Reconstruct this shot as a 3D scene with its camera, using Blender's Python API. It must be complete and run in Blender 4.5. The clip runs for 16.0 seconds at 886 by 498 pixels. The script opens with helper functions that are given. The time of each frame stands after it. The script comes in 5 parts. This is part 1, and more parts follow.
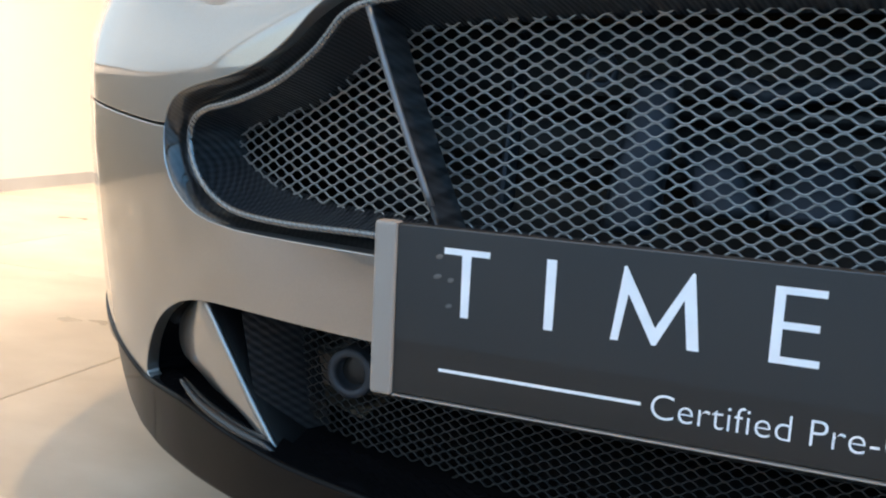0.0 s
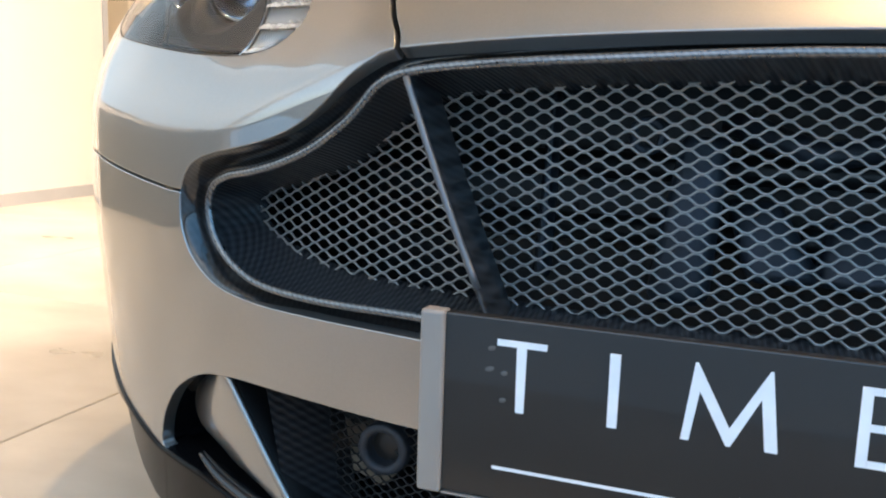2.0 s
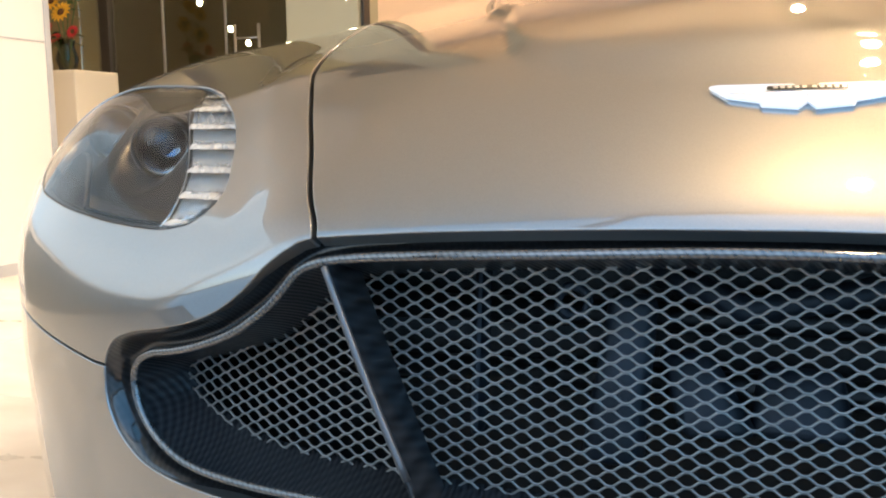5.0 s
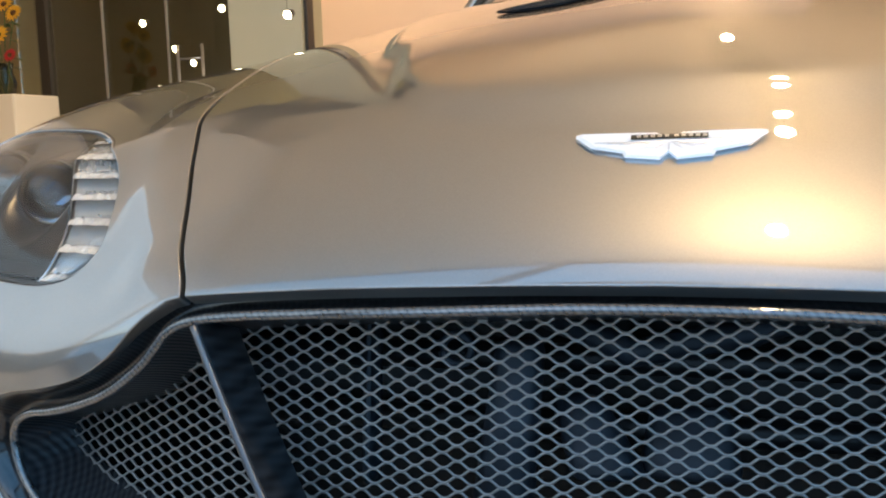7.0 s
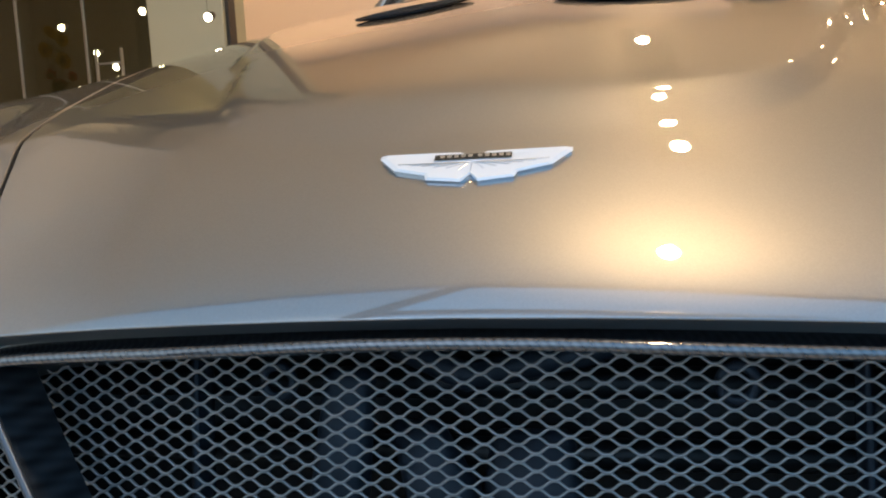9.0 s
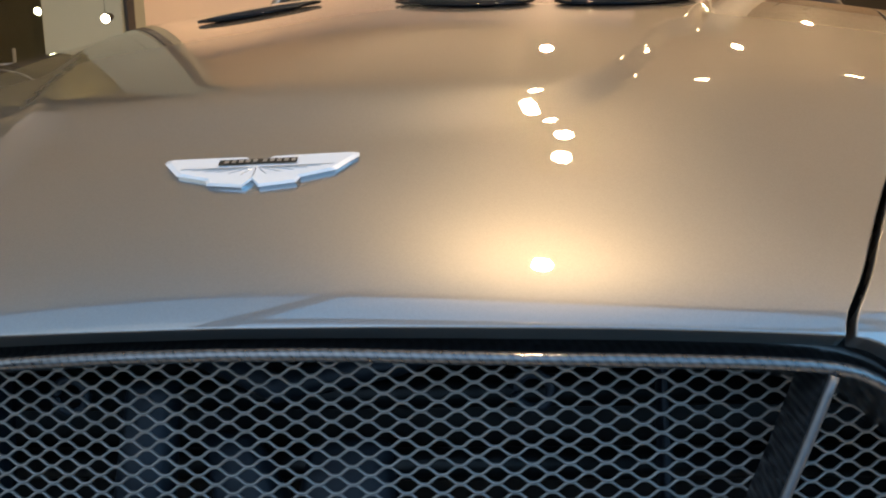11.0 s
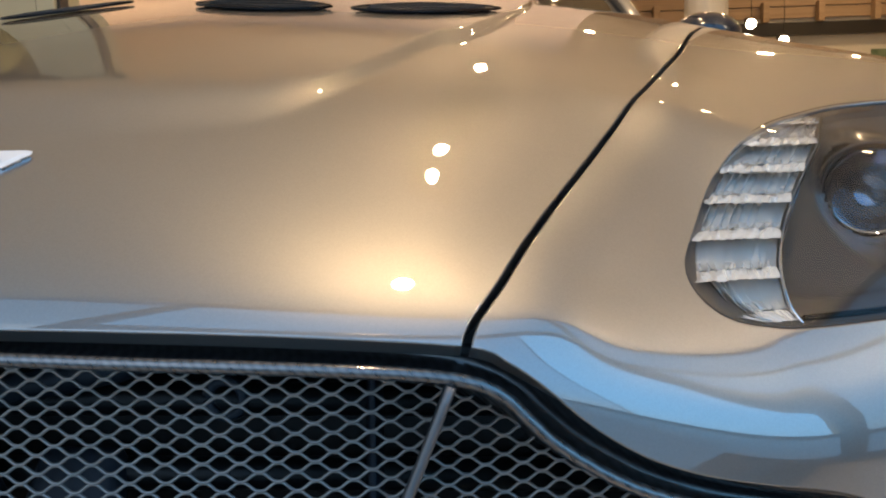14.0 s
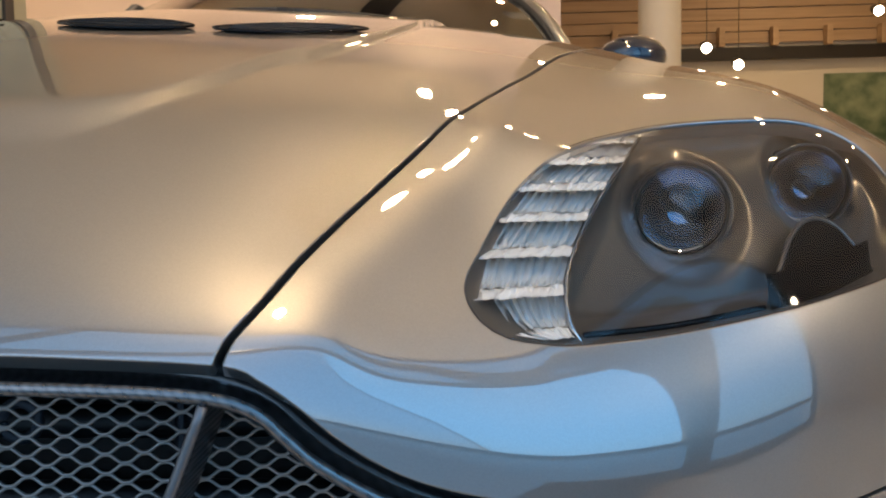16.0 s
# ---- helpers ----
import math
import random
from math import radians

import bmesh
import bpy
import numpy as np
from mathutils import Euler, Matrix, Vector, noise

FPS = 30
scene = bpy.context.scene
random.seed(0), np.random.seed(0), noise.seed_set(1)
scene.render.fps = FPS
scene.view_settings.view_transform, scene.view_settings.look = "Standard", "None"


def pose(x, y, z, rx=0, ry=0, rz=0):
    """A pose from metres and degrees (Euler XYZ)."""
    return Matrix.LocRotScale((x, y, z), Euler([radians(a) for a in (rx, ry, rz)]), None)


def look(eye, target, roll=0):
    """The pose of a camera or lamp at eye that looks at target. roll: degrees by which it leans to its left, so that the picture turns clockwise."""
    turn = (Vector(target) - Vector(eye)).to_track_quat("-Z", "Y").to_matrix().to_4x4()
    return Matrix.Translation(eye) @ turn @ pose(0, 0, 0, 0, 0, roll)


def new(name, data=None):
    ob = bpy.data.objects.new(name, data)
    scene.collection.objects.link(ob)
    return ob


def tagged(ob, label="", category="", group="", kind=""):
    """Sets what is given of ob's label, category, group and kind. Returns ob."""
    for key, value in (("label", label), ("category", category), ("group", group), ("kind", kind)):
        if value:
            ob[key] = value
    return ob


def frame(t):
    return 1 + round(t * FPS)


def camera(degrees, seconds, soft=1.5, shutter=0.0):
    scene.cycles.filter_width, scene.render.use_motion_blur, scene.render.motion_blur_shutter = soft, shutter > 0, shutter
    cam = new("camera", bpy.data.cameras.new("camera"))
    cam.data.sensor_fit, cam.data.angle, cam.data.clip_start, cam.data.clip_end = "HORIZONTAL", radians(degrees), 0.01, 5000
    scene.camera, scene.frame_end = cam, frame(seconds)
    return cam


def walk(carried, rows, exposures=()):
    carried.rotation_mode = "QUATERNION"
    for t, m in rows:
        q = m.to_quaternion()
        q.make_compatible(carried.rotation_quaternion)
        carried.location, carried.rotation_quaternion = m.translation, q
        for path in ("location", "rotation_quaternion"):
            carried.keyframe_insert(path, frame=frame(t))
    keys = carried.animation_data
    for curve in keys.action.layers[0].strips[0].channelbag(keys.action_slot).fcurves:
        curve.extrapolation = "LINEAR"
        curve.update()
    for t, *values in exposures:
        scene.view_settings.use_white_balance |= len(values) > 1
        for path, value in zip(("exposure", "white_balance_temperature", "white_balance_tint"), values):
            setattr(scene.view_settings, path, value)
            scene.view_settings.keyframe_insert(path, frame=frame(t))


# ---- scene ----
cam = camera(51.5, 16.0, soft=2.1)
PATH = [
    (0, (0.014, -0.557, 0.566), (-0.729, 1.27, 0.231), 2.7),
    (0.5, (-0.004, -0.552, 0.575), (-0.747, 1.274, 0.237), 2.6),
    (1, (-0.021, -0.544, 0.586), (-0.757, 1.283, 0.241), 2.7),
    (1.5, (-0.035, -0.536, 0.598), (-0.76, 1.298, 0.266), 2.1),
    (2, (-0.046, -0.53, 0.615), (-0.751, 1.311, 0.277), 1.8),
    (2.5, (-0.051, -0.525, 0.636), (-0.736, 1.326, 0.312), 1.4),
    (3, (-0.051, -0.517, 0.656), (-0.734, 1.336, 0.341), 0.7),
    (3.5, (-0.047, -0.511, 0.673), (-0.727, 1.347, 0.381), 0.3),
    (4, (-0.043, -0.507, 0.689), (-0.713, 1.356, 0.409), -0.2),
    (6.5, (0.007, -0.481, 0.731), (-0.568, 1.421, 0.501), -1.5),
    (7, (0.022, -0.472, 0.736), (-0.53, 1.437, 0.504), -1.9),
    (7.5, (0.038, -0.46, 0.739), (-0.483, 1.456, 0.505), -2.0),
    (8, (0.057, -0.447, 0.74), (-0.425, 1.48, 0.506), -2.0),
    (8.5, (0.077, -0.432, 0.743), (-0.383, 1.5, 0.506), -2.4),
    (9, (0.099, -0.421, 0.747), (-0.338, 1.516, 0.505), -3.2),
    (11.5, (0.195, -0.392, 0.741), (-0.039, 1.581, 0.504), -2.5),
    (12, (0.223, -0.387, 0.74), (0.001, 1.586, 0.498), -2.5),
    (12.5, (0.252, -0.383, 0.737), (0.04, 1.592, 0.501), -2.3),
    (13, (0.28, -0.38, 0.736), (0.072, 1.596, 0.506), -1.8),
    (13.5, (0.306, -0.376, 0.735), (0.103, 1.602, 0.518), -1.6),
    (14, (0.329, -0.372, 0.733), (0.152, 1.608, 0.517), -1.3),
    (14.5, (0.353, -0.369, 0.731), (0.203, 1.613, 0.515), -0.8),
    (15, (0.378, -0.365, 0.731), (0.249, 1.62, 0.532), -1.3),
    (15.5, (0.404, -0.365, 0.731), (0.28, 1.623, 0.555), -1.7),
    (16, (0.427, -0.364, 0.729), (0.322, 1.626, 0.558), -1.2),
]
EXPOSURE = [(0, 0.78, 7400, 12), (2, 0.85, 7300, 12), (4, 0.85, 7200, 11), (6.5, 0.68, 7000, 10), (9, 0.25, 6900, 10), (12, 0.10, 6900, 10), (16, 0.16, 6700, 10)]
walk(cam, [(t, look(*p)) for t, *p in PATH], EXPOSURE)

# ---- light ----
world = bpy.data.worlds.new("world")
scene.world = world
world.use_nodes = True
wn = world.node_tree
sky = wn.nodes.new("ShaderNodeTexSky")
sky.sky_type = "NISHITA"
sky.sun_disc = False
sky.sun_elevation, sky.sun_rotation = radians(38), radians(200)
wn.links.new(sky.outputs[0], wn.nodes["Background"].inputs[0])
wn.nodes["Background"].inputs[1].default_value = 0.065


def area_lamp(name, m, sx, sy, watts, colour):
    data = bpy.data.lights.new(name, "AREA")
    data.shape, data.size, data.size_y, data.energy, data.color = "RECTANGLE", sx, sy, watts, colour
    ob = new(name, data)
    ob.matrix_world = m
    return ob


WARM = (1.0, 0.69, 0.38)


def spot_lamp(name, eye, target, watts, degrees):
    data = bpy.data.lights.new(name, "SPOT")
    data.energy, data.color, data.spot_size, data.spot_blend, data.shadow_soft_size = watts, (1.0, 0.89, 0.80), radians(degrees), 0.8, 0.06
    ob = new(name, data)
    ob.matrix_world = look(eye, target)
    return ob


# added spots without fixtures that brighten the left wall and floor
for wash_y, foot_y in ((1.6, 1.7), (2.2, 3.0)):
    spot_lamp("wall_washer", (-1.5, wash_y, 4.5), (-3.1, foot_y, 0.1), 440, 50)


def window_lamp(name, x0, x1, z0, z1, radiance, colour):
    w, h = x1 - x0, z1 - z0
    area_lamp(name, look(((x0 + x1) / 2, -0.93, (z0 + z1) / 2), ((x0 + x1) / 2, 0, (z0 + z1) / 2)), w, h, radiance * w * h * math.pi, colour)


window_lamp("window_daylight_centre", -0.75, 1.18, 0.62, 2.56, 1.0, (0.14, 0.50, 1.0))
window_lamp("window_daylight_clear", 1.20, 2.14, 0.62, 2.56, 1.9, (0.14, 0.52, 1.0))
window_lamp("window_daylight_centre_top", -0.75, 2.14, 2.64, 4.52, 0.85, (0.11, 0.50, 0.98))
window_lamp("window_daylight_left_top", -3.60, -0.82, 2.75, 4.52, 0.6, (0.20, 0.55, 0.96))
window_lamp("window_daylight_left", -3.60, -0.82, 0.62, 2.75, 0.85, (0.46, 0.70, 0.92))
window_lamp("window_daylight_right", 2.32, 4.95, 0.62, 4.52, 0.9, (0.16, 0.52, 0.98))
window_lamp("window_daylight_low", -3.45, 4.95, 0.12, 0.53, 0.55, (0.22, 0.54, 0.96))
area_lamp("window_daylight_far_left", look((-3.66, 0.57, 1.73), (0, 0.57, 1.73)), 2.82, 2.10, 0.85 * 2.82 * 2.10 * math.pi, (0.48, 0.72, 0.95))

# ---- materials ----


def material(name, colour=(0.5, 0.5, 0.5), rough=0.5, metal=0.0, coat=0.0, coat_rough=0.03, spec=0.5):
    m = bpy.data.materials.new(name)
    m.use_nodes = True
    b = m.node_tree.nodes["Principled BSDF"]
    b.inputs["Base Color"].default_value = (*colour, 1)
    b.inputs["Roughness"].default_value = rough
    b.inputs["Metallic"].default_value = metal
    b.inputs["Coat Weight"].default_value = coat
    b.inputs["Coat Roughness"].default_value = coat_rough
    b.inputs["Specular IOR Level"].default_value = spec
    return m


def nodes_of(m):
    t = m.node_tree
    return t, t.nodes["Principled BSDF"]


def varied(m, low, high, scale=5.0, detail=6.0, bump=0.0, bump_scale=60.0, rough=None, stretch=(1, 1, 1)):
    """Colour between low and high by noise, with a fine bump and a roughness range."""
    t, b = nodes_of(m)
    co = t.nodes.new("ShaderNodeTexCoord")
    mp = t.nodes.new("ShaderNodeMapping")
    mp.inputs["Scale"].default_value = stretch
    t.links.new(co.outputs["Object"], mp.inputs[0])
    n = t.nodes.new("ShaderNodeTexNoise")
    n.inputs["Scale"].default_value, n.inputs["Detail"].default_value = scale, detail
    t.links.new(mp.outputs[0], n.inputs["Vector"])
    r = t.nodes.new("ShaderNodeValToRGB")
    r.color_ramp.elements[0].position, r.color_ramp.elements[1].position = 0.3, 0.7
    r.color_ramp.elements[0].color, r.color_ramp.elements[1].color = (*low, 1), (*high, 1)
    t.links.new(n.outputs[0], r.inputs[0])
    t.links.new(r.outputs[0], b.inputs["Base Color"])
    if bump:
        n2 = t.nodes.new("ShaderNodeTexNoise")
        n2.inputs["Scale"].default_value, n2.inputs["Detail"].default_value = bump_scale, 4
        t.links.new(mp.outputs[0], n2.inputs["Vector"])
        bp = t.nodes.new("ShaderNodeBump")
        bp.inputs["Strength"].default_value, bp.inputs["Distance"].default_value = bump, 0.002
        t.links.new(n2.outputs[0], bp.inputs["Height"])
        t.links.new(bp.outputs[0], b.inputs["Normal"])
    if rough:
        mr = t.nodes.new("ShaderNodeMapRange")
        mr.inputs["To Min"].default_value, mr.inputs["To Max"].default_value = rough
        t.links.new(n.outputs[0], mr.inputs[0])
        t.links.new(mr.outputs[0], b.inputs["Roughness"])
    return m


def carbon(name, pitch=0.004, colour=(0.006, 0.006, 0.0065), light=(0.024, 0.024, 0.025), bump=0.5, rough=0.42, coat=0.06):
    """Twill carbon: diagonal bands that change their lean from tow to tow."""
    m = material(name, colour, rough, 0.0, coat, 0.08, 0.3)
    t, b = nodes_of(m)
    co = t.nodes.new("ShaderNodeTexCoord")
    w = []
    for turn in (35, -50):
        mp = t.nodes.new("ShaderNodeMapping")
        mp.inputs["Rotation"].default_value = (radians(12), radians(turn), radians(8))
        t.links.new(co.outputs["Object"], mp.inputs[0])
        wave = t.nodes.new("ShaderNodeTexWave")
        wave.inputs["Scale"].default_value = 0.314 / pitch / (1 if turn > 0 else 2)
        wave.inputs["Distortion"].default_value = 0.3
        t.links.new(mp.outputs[0], wave.inputs["Vector"])
        w.append(wave)
    mul = t.nodes.new("ShaderNodeMath")
    mul.operation = "MULTIPLY_ADD"
    mul.inputs[1].default_value = 0.65
    t.links.new(w[0].outputs["Fac"], mul.inputs[0])
    half = t.nodes.new("ShaderNodeMath")
    half.operation = "MULTIPLY"
    half.inputs[1].default_value = 0.35
    t.links.new(w[1].outputs["Fac"], half.inputs[0])
    t.links.new(half.outputs[0], mul.inputs[2])
    r = t.nodes.new("ShaderNodeValToRGB")
    r.color_ramp.elements[0].color, r.color_ramp.elements[1].color = (*colour, 1), (*light, 1)
    t.links.new(mul.outputs[0], r.inputs[0])
    t.links.new(r.outputs[0], b.inputs["Base Color"])
    bp = t.nodes.new("ShaderNodeBump")
    bp.inputs["Strength"].default_value, bp.inputs["Distance"].default_value = bump, 0.001
    t.links.new(mul.outputs[0], bp.inputs["Height"])
    t.links.new(bp.outputs[0], b.inputs["Normal"])
    return m


def clear(name, tint=(1, 1, 1), gloss=0.02, ior=1.45, film=0.0):
    """Thin clear plastic or glass: seen through, with a mirror of its surface laid over by Fresnel."""
    m = bpy.data.materials.new(name)
    m.use_nodes = True
    t = m.node_tree
    t.nodes.clear()
    out = t.nodes.new("ShaderNodeOutputMaterial")
    mix = t.nodes.new("ShaderNodeMixShader")
    tr = t.nodes.new("ShaderNodeBsdfTransparent")
    gl = t.nodes.new("ShaderNodeBsdfGlossy")
    fr = t.nodes.new("ShaderNodeFresnel")
    tr.inputs[0].default_value = (*tint, 1)
    gl.inputs["Roughness"].default_value = gloss
    fr.inputs["IOR"].default_value = ior
    add = t.nodes.new("ShaderNodeMath")
    add.operation, add.use_clamp = "ADD", True
    add.inputs[1].default_value = film
    t.links.new(fr.outputs[0], add.inputs[0])
    t.links.new(add.outputs[0], mix.inputs[0])
    t.links.new(tr.outputs[0], mix.inputs[1])
    t.links.new(gl.outputs[0], mix.inputs[2])
    t.links.new(mix.outputs[0], out.inputs[0])
    return m


def glow(name, colour, strength):
    m = material(name, (0.8, 0.8, 0.8))
    t, b = nodes_of(m)
    b.inputs["Emission Color"].default_value = (*colour, 1)
    b.inputs["Emission Strength"].default_value = strength
    return m


def paint_material():
    """Silver metallic car paint: flakes under a clear coat, with a faint orange peel."""
    m = material("silver_paint", (0.24, 0.23, 0.22), 0.40, 0.9, 1.0, 0.012)
    t, b = nodes_of(m)
    b.inputs["Coat IOR"].default_value = 2.3
    co = t.nodes.new("ShaderNodeTexCoord")
    v = t.nodes.new("ShaderNodeTexVoronoi")
    v.inputs["Scale"].default_value = 1500
    t.links.new(co.outputs["Object"], v.inputs["Vector"])
    mixc = t.nodes.new("ShaderNodeMix")
    mixc.data_type = "RGBA"
    mixc.inputs[6].default_value, mixc.inputs[7].default_value = (0.262, 0.257, 0.250, 1), (0.282, 0.276, 0.268, 1)
    sep = t.nodes.new("ShaderNodeSeparateColor")
    t.links.new(v.outputs["Color"], sep.inputs[0])
    t.links.new(sep.outputs[0], mixc.inputs[0])
    t.links.new(mixc.outputs[2], b.inputs["Base Color"])
    n = t.nodes.new("ShaderNodeTexNoise")
    n.inputs["Scale"].default_value = 220
    t.links.new(co.outputs["Object"], n.inputs["Vector"])
    bp = t.nodes.new("ShaderNodeBump")
    bp.inputs["Strength"].default_value, bp.inputs["Distance"].default_value = 0.015, 0.0005
    t.links.new(n.outputs[0], bp.inputs["Height"])
    t.links.new(bp.outputs[0], b.inputs["Coat Normal"])
    return m


PAINT = paint_material()
CARBON = carbon("carbon_fibre", 0.004, (0.003, 0.003, 0.0033), (0.014, 0.014, 0.015), 0.3, 0.45, 0.6)
CARBON_BEAD = carbon("carbon_edge", 0.0042, (0.012, 0.012, 0.013), (0.075, 0.075, 0.077), 0.04, 0.4, 1.0)
nodes_of(CARBON_BEAD)[1].inputs["Coat IOR"].default_value = 2.1
nodes_of(CARBON)[1].inputs["Coat IOR"].default_value = 1.9
CARBON_RIB = carbon("ribbed_carbon", 0.0035, (0.008, 0.008, 0.009), (0.038, 0.039, 0.043), 0.55, 0.36, 0.3)
BLACK = varied(material("black_plastic", rough=0.45), (0.005, 0.005, 0.0055), (0.009, 0.009, 0.0095), 30, bump=0.1, bump_scale=300)
RUBBER = varied(material("black_rubber", rough=0.6), (0.008, 0.008, 0.008), (0.016, 0.016, 0.016), 40)
GLOSS_BLACK = material("gloss_black", (0.005, 0.005, 0.006), 0.05, 0, 0.0, 0.03, 0.16)
SPLITTER = material("splitter_black", (0.004, 0.004, 0.0045), 0.07, 0, 0.0, 0.03, 0.10)
STEEL = varied(material("mesh_steel", rough=0.4, metal=0.6), (0.265, 0.255, 0.238), (0.345, 0.33, 0.31), 90, rough=(0.40, 0.50))
DARK_STEEL = varied(material("dark_mesh_steel", rough=0.45, metal=0.5), (0.018, 0.021, 0.022), (0.032, 0.035, 0.037), 90)
CHROME = material("chrome", (0.85, 0.85, 0.86), 0.06, 1.0)
SATIN = material("brushed_alloy", (0.55, 0.56, 0.58), 0.3, 1.0)
RADIATOR = varied(material("radiator_alloy", rough=0.5, metal=0.4), (0.02, 0.026, 0.034), (0.055, 0.066, 0.085), 22, rough=(0.4, 0.65))
HOUSING = varied(material("lamp_housing", rough=0.42, coat=0.5, coat_rough=0.06), (0.045, 0.042, 0.039), (0.058, 0.054, 0.050), 12, rough=(0.26, 0.34))
REFLECTOR = material("lamp_reflector", (0.98, 0.98, 0.96), 0.05, 0.30)
FLUTE = material("lamp_flutes", (0.92, 0.93, 0.93), 0.08, 0.72)
SCOOP = material("lamp_scoop", (0.40, 0.43, 0.47), 0.07, 1.0)
SHIELD = varied(material("marker_black", rough=0.6, spec=0.05), (0.006, 0.006, 0.006), (0.011, 0.010, 0.010), 20)
SMOKE = material("smoky_rim", (0.16, 0.15, 0.14), 0.12, 0.5)
LENS = clear("projector_lens", (0.85, 0.90, 0.95), 0.02, 1.6, 0.02)
COVER = clear("clear_cover", (0.93, 0.93, 0.92), 0.015, 1.5)
GLASS = clear("window_glass", (0.72, 0.76, 0.70), 0.01, 1.5, 0.03)
SCREEN = clear("windscreen_glass", (0.32, 0.36, 0.32), 0.01, 1.6, 0.05)
PLATE = varied(material("plate_plastic", rough=0.3, coat=0.3), (0.016, 0.014, 0.013), (0.020, 0.018, 0.0165), 8, rough=(0.3, 0.45))
SLEEVE = varied(material("plate_sleeve", rough=0.4), (0.27, 0.235, 0.21), (0.33, 0.29, 0.255), 20, stretch=(1, 1, 0.3))
WHITE_INK = varied(material("white_ink", rough=0.5), (0.80, 0.82, 0.85), (0.88, 0.89, 0.91), 60)

# ---- mesh helpers ----


def part(name, bm, mat, parent=None, label="", smooth=False):
    me = bpy.data.meshes.new(name)
    bmesh.ops.recalc_face_normals(bm, faces=bm.faces)
    bm.to_mesh(me)
    bm.free()
    me.materials.append(mat)
    if smooth:
        me.polygons.foreach_set("use_smooth", [True] * len(me.polygons))
    ob = new(name, me)
    ob.parent = parent
    return tagged(ob, label)


def raw(name, verts, faces, mat, parent=None, label="", smooth=True, normals=None):
    me = bpy.data.meshes.new(name)
    me.from_pydata([tuple(v) for v in verts], [], faces)
    me.materials.append(mat)
    if smooth:
        me.polygons.foreach_set("use_smooth", [True] * len(me.polygons))
    if normals is not None:
        me.normals_split_custom_set_from_vertices([tuple(n) for n in normals])
    ob = new(name, me)
    ob.parent = parent
    return tagged(ob, label)


def box_bm(x0, x1, y0, y1, z0, z1, bevel=0.0, seg=2):
    bm = bmesh.new()
    bmesh.ops.create_cube(bm, size=1, matrix=Matrix.Translation(((x0 + x1) / 2, (y0 + y1) / 2, (z0 + z1) / 2)) @ Matrix.Diagonal((x1 - x0, y1 - y0, z1 - z0, 1)))
    if bevel:
        bmesh.ops.bevel(bm, geom=bm.edges[:], offset=bevel, segments=seg, profile=0.5, affect="EDGES")
    return bm


def lathe_bm(profile, m, steps=40):
    """A body turned about the local z axis from (radius, height) pairs, laid by the matrix m."""
    bm = bmesh.new()
    rings = []
    for r, h in profile:
        if r < 1e-5:
            rings.append([bm.verts.new(m @ Vector((0, 0, h)))])
        else:
            rings.append([bm.verts.new(m @ Vector((r * math.cos(2 * math.pi * k / steps), r * math.sin(2 * math.pi * k / steps), h))) for k in range(steps)])
    for a, b in zip(rings, rings[1:]):
        for k in range(steps):
            q = [a[k % len(a)], a[(k + 1) % len(a)], b[(k + 1) % len(b)], b[k % len(b)]]
            f = list(dict.fromkeys(q))
            if len(f) > 2:
                bm.faces.new(f)
    return bm


def tube_bm(points, radius, steps=8, closed=False, squash=1.0):
    """A round bar along a line of points."""
    bm = bmesh.new()
    pts = [Vector(p) for p in points]
    rings, n = [], len(pts)
    for i, p in enumerate(pts):
        a, b = (pts[i - 1], pts[(i + 1) % n]) if closed else (pts[max(i - 1, 0)], pts[min(i + 1, n - 1)])
        q = (b - a).to_track_quat("Z", "Y").to_matrix()
        r = radius[i] if isinstance(radius, (list, tuple)) else radius
        rings.append([bm.verts.new(p + q @ Vector((r * math.cos(2 * math.pi * k / steps), squash * r * math.sin(2 * math.pi * k / steps), 0))) for k in range(steps)])
    for i in range(n if closed else n - 1):
        a, b = rings[i], rings[(i + 1) % n]
        for k in range(steps):
            bm.faces.new((a[k], a[(k + 1) % steps], b[(k + 1) % steps], b[k]))
    if not closed:
        bm.faces.new(rings[0][::-1])
        bm.faces.new(rings[-1])
    return bm


def spline(points, n):
    """A smooth line through the points (Catmull-Rom), as an array."""
    c = np.asarray(points, float)
    k = len(c)
    c = np.vstack([2 * c[0] - c[1], c, 2 * c[-1] - c[-2]])
    s = np.linspace(0, k - 1 - 1e-9, n)
    i = s.astype(int)
    f = (s - i)[:, None]
    p0, p1, p2, p3 = c[i], c[i + 1], c[i + 2], c[i + 3]
    return 0.5 * (2 * p1 + (p2 - p0) * f + (2 * p0 - 5 * p1 + 4 * p2 - p3) * f**2 + (3 * p1 - p0 - 3 * p2 + p3) * f**3)


def strip(rows):
    """Vertices and faces of a sheet through rows of equally many points."""
    n = len(rows[0])
    verts = [tuple(p) for row in rows for p in row]
    faces = [(r * n + k, r * n + k + 1, (r + 1) * n + k + 1, (r + 1) * n + k) for r in range(len(rows) - 1) for k in range(n - 1)]
    return verts, faces


